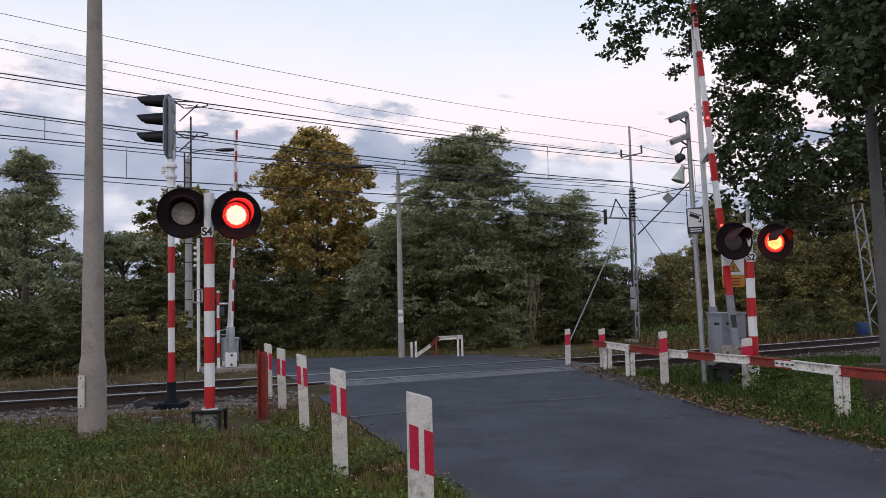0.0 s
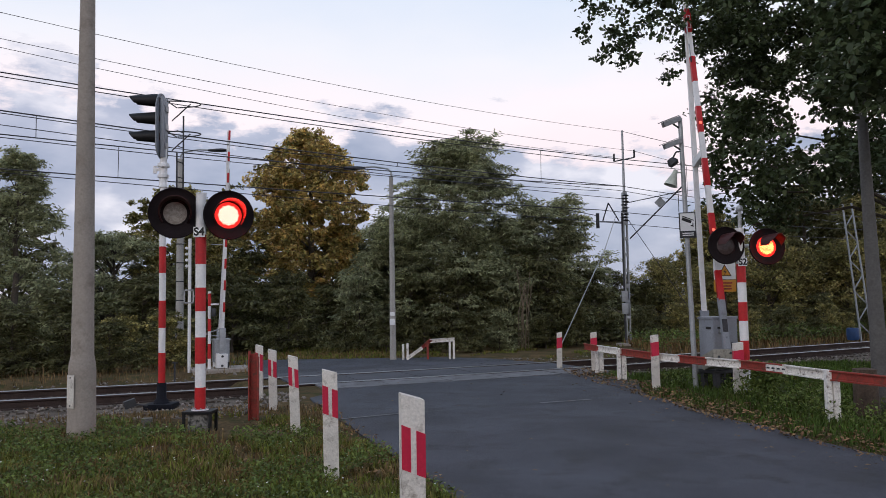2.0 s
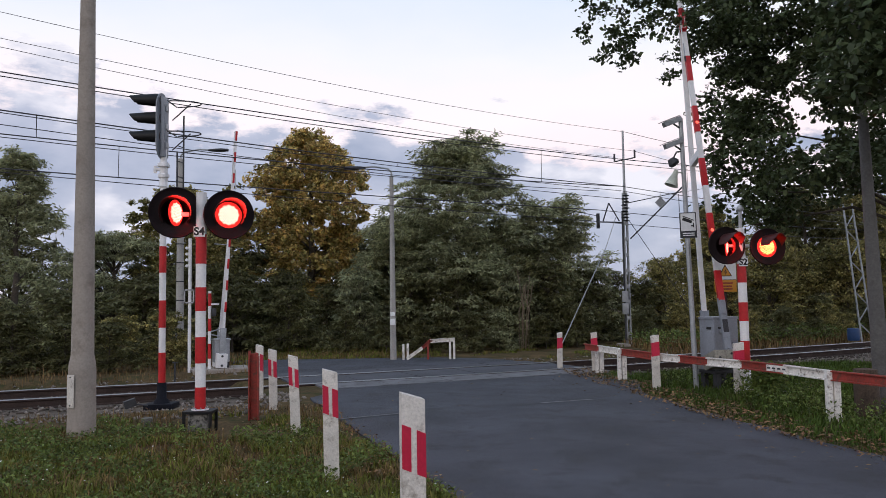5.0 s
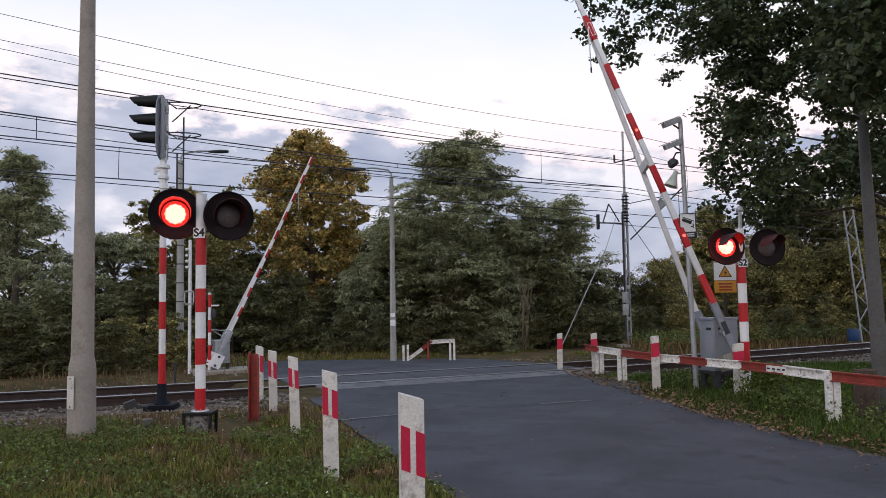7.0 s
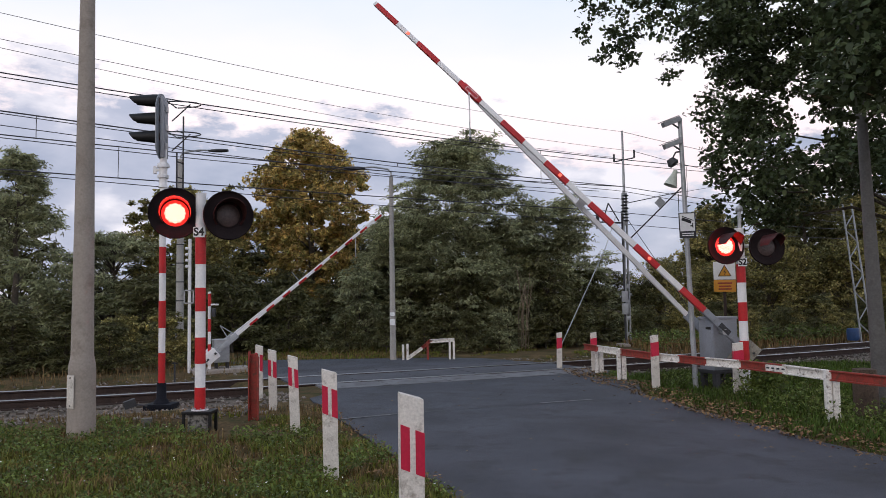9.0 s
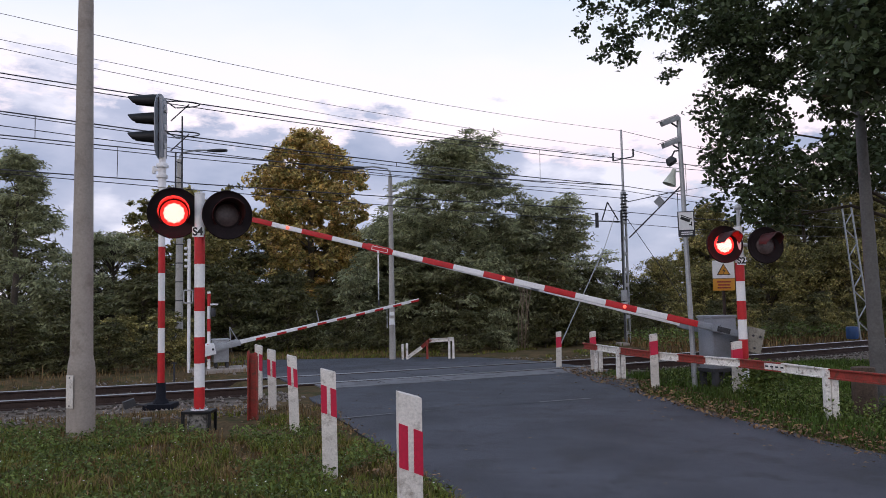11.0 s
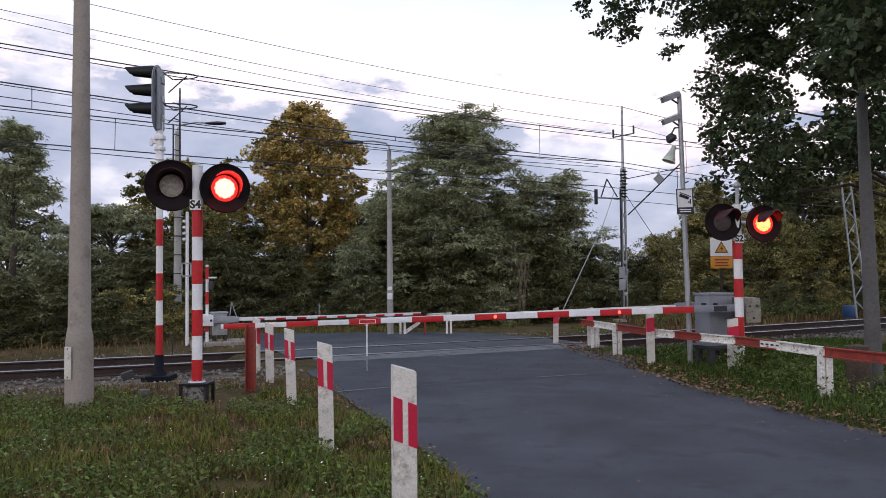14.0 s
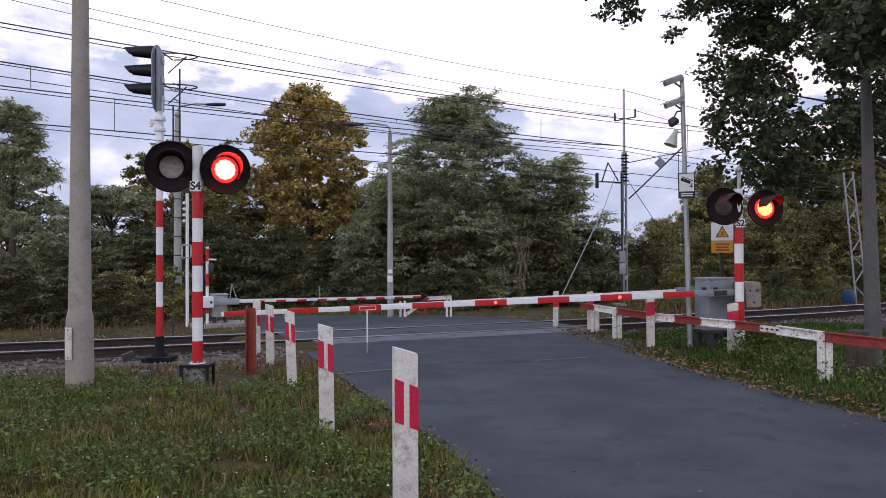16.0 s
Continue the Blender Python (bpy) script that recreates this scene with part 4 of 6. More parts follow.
def camera_pole():
    root = empty("surveillance_pole", 4.34, 13.4, label="slim grey steel pole with two cameras and loudspeakers", category="camera pole", m=pose(4.34, 13.4, 0, 0, -1.3, 0))
    bm = B()
    tube(bm, (0, 0, -0.2), (0, 0, 4.75), 0.047, 0.038, n=14)
    part("pole", bm, M_GALV, root)
    for z in (4.68, 4.29):
        bm = B()
        mm = pose(-0.17, -0.06, z, 0, 20, 14) @ pose(0, 0, 0, 0, -40, 0)
        box(bm, -0.18, 0.18, -0.05, 0.05, -0.045, 0.045, 0.012, m=mm)
        box(bm, -0.23, 0.16, -0.06, 0.06, 0.05, 0.062, 0.004, m=mm)
        cm = part("security_camera", bm, M_GALV, root, "grey bullet camera")
        bm = B()
        tube(bm, (-0.14, -0.05, z - 0.04), (0, 0, z - 0.12), 0.016, n=8)
        part("arm", bm, M_DARKSTEEL, cm)
    bm = B()
    lathe(bm, [(0.0, 0.1), (0.06, 0.09), (0.1, 0.0), (0.075, -0.05), (0.0, -0.06)], 16, pose(-0.18, -0.05, 3.95, 0, -35, 0))
    tube(bm, (-0.2, -0.05, 4.0), (-0.12, -0.05, 4.14), 0.014, n=6)
    tube(bm, (-0.12, -0.05, 4.14), (0, 0, 4.16), 0.014, n=6)
    part("lamp", bm, M_DARKSTEEL, root, "dark round floodlight")
    bm = B()
    lathe(bm, [(0.0, 0.16), (0.035, 0.15), (0.05, 0.06), (0.12, -0.14), (0.115, -0.14), (0.03, 0.0)], 18, pose(-0.2, -0.06, 3.68, 0, 22, 0))
    tube(bm, (-0.14, -0.05, 3.78), (0, 0, 3.78), 0.014, n=6)
    part("horn_speaker", bm, M_SHADE, root, "pale horn loudspeaker")
    bm = B()
    box(bm, -0.14, 0.14, -0.075, -0.065, 2.74, 3.06, 0.003)
    sign = part("sign", bm, M_SIGN_W, root, "white camera surveillance sign")
    bm = B()
    for a, b, c, d in ((-0.145, -0.13, 2.62, 3.065), (0.13, 0.145, 2.62, 3.065), (-0.13, 0.13, 3.052, 3.065), (-0.13, 0.13, 2.62, 2.74)):
        box(bm, a, b, -0.082, -0.063, c, d, 0.002)
    part("sign_frame", bm, M_DARKSTEEL, sign)
    bm = B()
    mm = pose(0, -0.079, 2.92, 0, 22, 0)
    box(bm, -0.1, 0.07, -0.003, 0.003, -0.026, 0.026, m=mm)
    box(bm, -0.11, 0.1, -0.003, 0.003, 0.036, 0.05, m=mm)
    box(bm, 0.05, 0.1, -0.082, -0.076, 2.82, 2.84)
    box(bm, 0.085, 0.1, -0.082, -0.076, 2.8, 2.88)
    part("pictogram", bm, M_LETTER, sign)
    for z in (2.70, 2.665):
        bm = B()
        box(bm, -0.1, 0.1, -0.086, -0.082, z - 0.008, z + 0.008)
        part("writing_bar", bm, M_SIGN_W, sign)


def voltage_sign():
    root = empty("warning_sign", 5.50, 15.0, label="amber and white high voltage warning sign on a post", category="warning sign")
    bm = B()
    tube(bm, (0, 0.03, -0.2), (0, 0.03, 2.2), 0.028, n=10)
    part("post", bm, M_RUST, root)
    bm = B()
    box(bm, -0.215, 0.215, -0.006, 0, 1.92, 2.27, 0.002)
    part("panel", bm, M_SIGN_W, root, "white panel with warning triangle")
    bm = B()
    box(bm, -0.215, 0.215, -0.006, 0, 1.68, 1.912, 0.002)
    amber = part("amber_panel", bm, M_SIGN_Y, root, "amber panel with unreadable writing")
    for z, w in ((1.85, 0.28), (1.79, 0.24), (1.735, 0.26)):
        bm = B()
        box(bm, -w / 2, w / 2, -0.011, -0.007, z - 0.014, z + 0.014)
        part("writing_bar", bm, M_OLDRED, amber)

    def tri(r, y, z, ma, nm):
        bm = B()
        vs = [bm.verts.new((r * math.sin(a), y, z + r * math.cos(a))) for a in (0, 2.0944, 4.1888)]
        vt = [bm.verts.new((v.co.x, y + 0.004, v.co.z)) for v in vs]
        bm.faces.new(vs)
        for k in range(3):
            bm.faces.new((vs[k], vs[(k + 1) % 3], vt[(k + 1) % 3], vt[k]))
        part(nm, bm, ma, root, flat=True)
    tri(0.155, -0.011, 2.06, M_LETTER, "triangle_border")
    tri(0.125, -0.016, 2.06, M_SIGN_Y, "triangle")
    bm = B()
    z = [(0.03, 2.14), (-0.03, 2.06), (0.005, 2.06), (-0.02, 1.99), (0.035, 2.075), (0.0, 2.075)]
    bm.faces.new([bm.verts.new((a, -0.0205, b)) for a, b in z])
    part("lightning_bolt", bm, M_LETTER, root, flat=True)


def catenary_mast():
    root = empty("catenary_mast", 6.10, 25.5, label="slim grey catenary mast with insulators and a bracket arm", category="catenary mast")
    bm = B()
    for sx in (-0.055, 0.055):  # two channels joined by batten plates
        box(bm, sx - 0.02, sx + 0.02, -0.09, 0.09, -0.3, 5.1, 0.004)
    part("column", bm, M_GALV, root, "grey rolled steel column")
    for i in range(9):
        bm = B()
        box(bm, -0.07, 0.07, -0.1, -0.09, 0.35 + 0.52 * i, 0.47 + 0.52 * i, 0.002)
        part("batten", bm, M_GALV, root)
    bm = B()
    tube(bm, (0, 0, 5.0), (0, 0, 7.2), 0.045, 0.034, n=10)
    part("top_pole", bm, M_GALV, root)
    bm = B()
    tube(bm, (-0.12, -0.1, 0.2), (-0.12, -0.1, 4.4), 0.03, n=6)
    part("cable_duct", bm, M_DARKSTEEL, root, "dark cable duct")
    bm = B()
    tube(bm, (-0.3, 0, 6.15), (0.38, 0, 6.28), 0.02, n=6)
    for x, z in ((-0.3, 6.15), (0.38, 6.28)):
        tube(bm, (x, 0, z), (x, 0, z + 0.26), 0.032, n=8)
    part("crossarm", bm, M_DARKSTEEL, root)
    for i in range(9):
        bm = B()
        z = 4.15 + 0.105 * i
        lathe(bm, [(0.0, 0.04), (0.07, 0.03), (0.125 + 0.02 * (i % 3 == 1), 0.0), (0.07, -0.02), (0.0, -0.03)], 12, pose(0.02 * (-1) ** i, -0.05, z))
        part("insulator", bm, M_DARKSTEEL, root)
    bm = B()
    tube(bm, (0.15, 0, 3.55), (1.95, -0.2, 5.3), 0.024, n=8)
    tube(bm, (0.1, 0, 4.75), (1.95, -0.2, 5.1), 0.014, n=8)
    tube(bm, (1.75, -0.2, 5.0), (1.75, -0.2, 4.4), 0.012, n=6)
    part("cantilever", bm, M_DARKSTEEL, root)
    bm = B()
    box(bm, -0.135, 0.135, -0.01, 0.01, -0.135, 0.135, 0.0, m=pose(1.14, -0.2, 4.72, 0, 45, 0))
    tube(bm, (1.14, -0.2, 4.9), (1.14, -0.2, 5.02), 0.012, n=5)
    part("diamond_sign", bm, M_GALV, root, "grey diamond-shaped plate")
    bm = B()
    tube(bm, (-0.1, 0, 4.1), (-0.9, -0.1, 4.12), 0.022, n=6)
    tube(bm, (-0.2, 0, 4.15), (-0.55, -0.05, 4.75), 0.022, n=6)
    tube(bm, (-0.55, -0.05, 4.75), (-0.75, -0.05, 4.15), 0.022, n=6)
    box(bm, -0.98, -0.88, -0.15, -0.05, 3.9, 4.4, 0.01)
    tube(bm, (-0.93, -0.1, 4.32), (-2.0, -0.4, 4.5), 0.012, n=5)
    part("tension_bracket", bm, M_DARKSTEEL, root)
    for z0 in (1.05, 1.45):
        bm = B()
        box(bm, -0.22, -0.02, -0.2, -0.12, z0, z0 + 0.36, 0.008)
        part("weight_plate", bm, M_GALV, root)
    bm = B()
    box(bm, -0.35, 0.35, -0.35, 0.35, -0.3, 0.08, 0.03)
    part("foundation", bm, M_CONCRETE, root)
    # stay wire from the mast to the ground
    ob = empty("stay_wire", 5.5, 24.6, label="pale steel stay rod slanting from the mast", category="stay wire")
    bm = B()
    tube(bm, (-1.9, -0.4, 0.0), (-0.25, 0.1, 3.2), 0.017, n=6)
    tube(bm, (-0.25, 0.1, 3.2), (0.2, 0.4, 4.3), 0.012, n=6)
    part("rod", bm, M_GALV, ob)
    ob = empty("stay_wire", 6.2, 25.4, label="thin dark stay wire slanting down from the mast", category="stay wire")
    bm = B()
    tube(bm, (2.9, 0.6, -0.05), (0, 0, 4.15), 0.011, n=5)
    part("wire", bm, M_WIRE, ob)


def street_lamp(x, y, h, arm, r0, r1, label, mat_=None, group="street lamps"):
    root = empty("street_lamp", x, y, label=label, category="street lamp", group=group)
    bm = B()
    tube(bm, (0, 0, -0.2), (0, 0, h), r0, r1, n=14)
    part("pole", bm, mat_ or M_CONC_PALE, root)
    bm = B()
    pts = [Vector((0, 0, h - 0.15)), Vector((0, 0, h + 0.1)), Vector((arm * 0.1, 0, h + 0.2)), Vector((arm * 0.6, 0, h + 0.27)), Vector((arm, 0, h + 0.25))]
    for p, q in zip(pts, pts[1:]):
        tube(bm, p, q, 0.026, n=8)
    part("arm", bm, M_GALV, root)
    bm = B()
    s = 1 if arm > 0 else -1
    mm = pose(arm, 0, h + 0.24, 0, 0, 0) @ Matrix.Diagonal((s, 1, 1, 1))
    lathe(bm, [(0.0, -0.1), (0.05, -0.08), (0.09, 0.1), (0.1, 0.3), (0.07, 0.5), (0.0, 0.52)], 14, mm @ pose(0, 0, 0, 0, 90, 0) @ Matrix.Diagonal((0.55, 1.0, 1, 1)))
    part("lamp_housing", bm, M_DARKSTEEL, root, "flat dark lamp housing")
    return root


def poles():
    concrete_pole()
    camera_pole()
    voltage_sign()
    catenary_mast()
    o = street_lamp(-1.40, 21.1, 5.06, -0.8, 0.09, 0.055, "concrete street lamp pole with a curved steel arm")
    bm = B()
    box(bm, -0.07, 0.07, -0.125, -0.1, 0.95, 1.12)
    part("sticker", bm, M_SIGN_W, o)
    bm = B()
    box(bm, -0.06, 0.06, -0.125, -0.1, 1.2, 1.3)
    part("sticker", bm, M_SIGN_W, o)
    o = street_lamp(-7.72, 22.5, 5.9, 0.9, 0.12, 0.085, "weathered concrete pole with a lamp arm")
    for i in range(9):
        bm = B()
        tube(bm, (0, 0, 0.6 + 0.55 * i), (0, 0, 0.63 + 0.55 * i), 0.127 - 0.003 * i, n=14)
        part("strap", bm, M_DARKSTEEL, o)
    # thin white marker pole by the track
    root = empty("marker_pole", -5.98, 18.1, label="thin white steel pole with a small frame", category="marker pole")
    bm = B()
    tube(bm, (0, 0, -0.2), (0, 0, 3.15), 0.038, n=10)
    part("pole", bm, M_WHITE, root)
    bm = B()
    for a, b, c, d in ((-0.12, 0.12, 1.92, 1.95), (-0.12, 0.12, 1.62, 1.65), (-0.12, -0.09, 1.62, 1.95), (0.09, 0.12, 1.62, 1.95)):
        box(bm, a, b, -0.06, -0.04, c, d)
    part("frame", bm, M_GALV, root)
    for i in range(4):
        bm = B()
        lathe(bm, [(0, 0.04), (0.04, 0.02), (0.04, -0.02), (0, -0.04)], 10, pose(-0.06, -0.04, 2.5 + 0.14 * i))
        part("cap", bm, M_WHITE, root)
    # lattice mast by the track
    root = empty("lattice_mast", 14.8, 27.0, label="pale steel lattice mast leaning beside the track", category="lattice mast", m=pose(14.8, 27.0, -0.1, 0, -5.5, 0))
    for sx in (-0.2, 0.2):
        bm = B()
        tube(bm, (sx, 0, -0.2), (sx * 0.8, 0, 4.9), 0.036, n=6)
        part("leg", bm, M_GALV, root)
    for i in range(8):
        bm = B()
        z = 0.2 + 0.55 * i
        s = 1 if i % 2 else -1
        tube(bm, (-0.2 * s, 0, z), (0.19 * s, 0, z + 0.5), 0.022, n=5)
        part("brace", bm, M_GALV, root)
    root = empty("pole_drum", 14.1, 26.6, label="blue plastic drum beside the track", category="drum")
    bm = B()
    lathe(bm, [(0, 0), (0.18, 0), (0.2, 0.07), (0.2, 0.36), (0.18, 0.42), (0, 0.42)], 16)
    part("drum", bm, M_BLUE, root)
    # grey pole and brown stub behind the guard rail
    root = empty("concrete_pole", 5.89, 10.45, label="round grey concrete pole under the oak", category="concrete pole", m=pose(5.89, 10.45, 0, 0, -1.1, 0))
    bm = B()
    lathe(bm, [(0, -0.2), (0.11, -0.2), (0.105, 0.5), (0.082, 2.5), (0.06, 4.4), (0.05, 7.5), (0, 7.5)], 24)
    part("shaft", bm, M_CONC_SHADED, root)
    root = empty("wooden_stub", 5.48, 10.1, label="short brown weathered wooden stub post", category="stub post")
    bm = B()
    lathe(bm, [(0, -0.2), (0.16, -0.2), (0.15, 0.45), (0.14, 0.62), (0, 0.64)], 14)
    for v in bm.verts:
        v.co += Vector((noise.noise(v.co * 6), noise.noise(v.co * 6 + Vector((5, 0, 0))), 0)) * 0.02
    part("stub", bm, M_STUB, root)
    # trackside odds
    root = empty("track_magnet", -4.95, 12.2, label="small dark steel trackside box lying on gravel", category="trackside box")
    bm = B()
    box(bm, -0.09, 0.09, -0.07, 0.07, -0.03, 0.09, 0.01, m=pose(0, 0, 0.03, 0, -18, 25))
    tube(bm, (0.05, 0, 0.05), (0.28, -0.05, 0.03), 0.012, n=6)
    part("case", bm, M_DARKSTEEL, root)
    root = empty("concrete_stub", -3.98, 10.35, label="small grey concrete marker stub in gravel", category="marker stub")
    bm = B()
    box(bm, -0.07, 0.07, -0.06, 0.06, -0.1, 0.1, 0.012, m=pose(0, 0, 0, 0, 0, 20))
    part("stub", bm, M_CONC_DARK, root)
    for x, y in ((-5.55, 15.9), (-5.05, 16.3)):
        root = empty("track_stake", x, y, label="thin dark steel stake beside the rail", category="stake", group="stakes beside the rail")
        bm = B()
        tube(bm, (0, 0, -0.25), (0, 0, 0.42), 0.018, n=6)
        tube(bm, (-0.06, 0, 0.4), (0.06, 0, 0.4), 0.012, n=6)
        part("stake", bm, M_DARKSTEEL, root)


poles()


# ---- overhead wires ----
def wires():
    # each runs along the track: ends as (x, y, z), sag, thickness
    runs = [
        ((-8.2, 14, 7.1), (6.1, 25.5, 7.17), 0.22, 0.006, "earth wire"),
        ((-8.19, 14, 6.6), (6.46, 25.5, 6.5), 0.2, 0.006, "feeder wire"),
        ((-8.18, 14, 6.43), (5.8, 25.5, 6.3), 0.22, 0.006, "feeder wire"),
        ((-8.17, 14, 5.96), (10.41, 27, 6.07), 0.2, 0.013, "catenary wire"),
        ((-8.17, 14.05, 5.89), (10.4, 27, 5.91), 0.2, 0.010, "catenary wire"),
        ((-8.16, 14, 5.24), (5.91, 25, 5.24), 0.1, 0.014, "catenary wire"),
        ((-8.16, 14.05, 5.2), (5.9, 25, 5.09), 0.1, 0.009, "catenary wire"),
        ((-9.31, 16, 5.45), (6.01, 25.5, 4.89), 0.1, 0.010, "catenary wire"),
        ((-9.31, 16, 5.25), (5.91, 25, 5.24), 0.12, 0.014, "catenary wire"),
        ((-9.31, 16.05, 5.19), (5.16, 25, 5.1), 0.12, 0.010, "catenary wire"),
        ((-9.29, 16, 4.51), (5.14, 25, 4.47), 0.04, 0.014, "contact wire"),
        ((-9.29, 16.05, 4.44), (5.13, 25, 4.09), 0.04, 0.010, "contact wire"),
        ((6.1, 25.5, 7.17), (19, 33, 6.6), 0.2, 0.009, "earth wire"),
        ((6.46, 25.5, 6.5), (19, 33, 5.9), 0.3, 0.008, "feeder wire"),
        ((10.41, 27, 6.07), (24, 34, 5.9), 0.1, 0.012, "catenary wire"),
        ((5.91, 25, 5.24), (19, 33, 4.8), 0.1, 0.012, "catenary wire"),
        ((5.14, 25, 4.47), (19, 33, 4.3), 0.1, 0.012, "contact wire"),
        ((5.9, 25, 5.09), (19, 33.5, 4.55), 0.1, 0.010, "catenary wire"),
        ((5.13, 25, 4.09), (19, 33.5, 3.95), 0.1, 0.010, "contact wire"),
    ]

    def at(i, k):
        a, b, sag = Vector(runs[i][0]), Vector(runs[i][1]), runs[i][2]
        return a.lerp(b, k) - Vector((0, 0, sag * 4 * k * (1 - k)))
    for i, (a, b, sag, r, nm) in enumerate(runs):
        pts = [at(i, k / 12) for k in range(13)]
        if a[0] < -8:  # carried on to the side, out of view
            pts = [pts[0] * 1 - (pts[1] - pts[0]).normalized() * 30] + pts
        bm = B()
        sweep(bm, pts, r, 5)
        o = part(nm.replace(" ", "_"), bm, M_WIRE, None, "dark overhead railway " + nm)
        tagged(o, category="wire", group="overhead wires")
    # droppers hang between a catenary wire and the contact wire below it
    for i, k, j, l in ((8, 0.132, 10, 0.136), (5, 0.034, 8, 0.038), (3, 0.593, 8, 0.812), (3, 0.881, 15, 0.205), (14, 0.15, 15, 0.15), (5, 0.5, 6, 0.5)):
        p, q = at(i, k), at(j, l)
        bm = B()
        tube(bm, p, q, 0.008, n=5)
        o = part("dropper_wire", bm, M_WIRE, None, "thin dropper between overhead wires")
        tagged(o, category="wire", group="overhead wires")


wires()


# ---- plants ----
def leaf_cloud(name, centers, normals, size, material, parent, rng, shape="oval", label="", dirs=None, loose=0.75):
    """Many small bent leaves at given points, as one mesh; dirs are the ways in which the leaves point."""
    n = len(centers)
    c = np.asarray(centers, float)
    nr = np.asarray(normals, float) + rng.normal(0, loose, (n, 3))
    nr /= np.linalg.norm(nr, axis=1)[:, None] + 1e-9
    t = rng.normal(0, 1, (n, 3)) if dirs is None else np.asarray(dirs, float) + rng.normal(0, 0.45, (n, 3))
    t = np.cross(nr, t)
    t /= np.linalg.norm(t, axis=1)[:, None] + 1e-9
    if dirs is not None:
        t = np.cross(t, nr)
    b = np.cross(nr, t)
    s = size * rng.uniform(0.6, 1.35, n)[:, None]
    if shape == "oak":
        loc = [(-0.5, 0, 0), (-0.08, 0.29, 0.05), (0.42, 0.22, -0.03), (0.42, -0.22, -0.03), (-0.08, -0.29, 0.05)]
    elif shape == "frond":
        loc = [(-0.5, 0, 0.0), (0.05, 0.15, 0.03), (0.5, 0, -0.14), (0.05, -0.15, 0.03)]
    else:
        loc = [(-0.5, 0, -0.05), (0.0, 0.27, 0.04), (0.5, 0, -0.07), (0.0, -0.27, 0.04)]
    k = len(loc)
    v = np.zeros((n, k, 3))
    for i, (p, q, r) in enumerate(loc):
        v[:, i] = c + s * (p * t + q * b + r * nr)
    me = bpy.data.meshes.new(name)
    me.vertices.add(n * k)
    me.vertices.foreach_set("co", v.reshape(-1))
    me.loops.add(n * k)
    me.loops.foreach_set("vertex_index", np.arange(n * k, dtype=np.int32))
    me.polygons.add(n)
    me.polygons.foreach_set("loop_start", np.arange(0, n * k, k, dtype=np.int32))
    me.update(calc_edges=True)
    me.materials.append(material)
    ob = new(name, me)
    ob.parent = parent
    return tagged(ob, label)


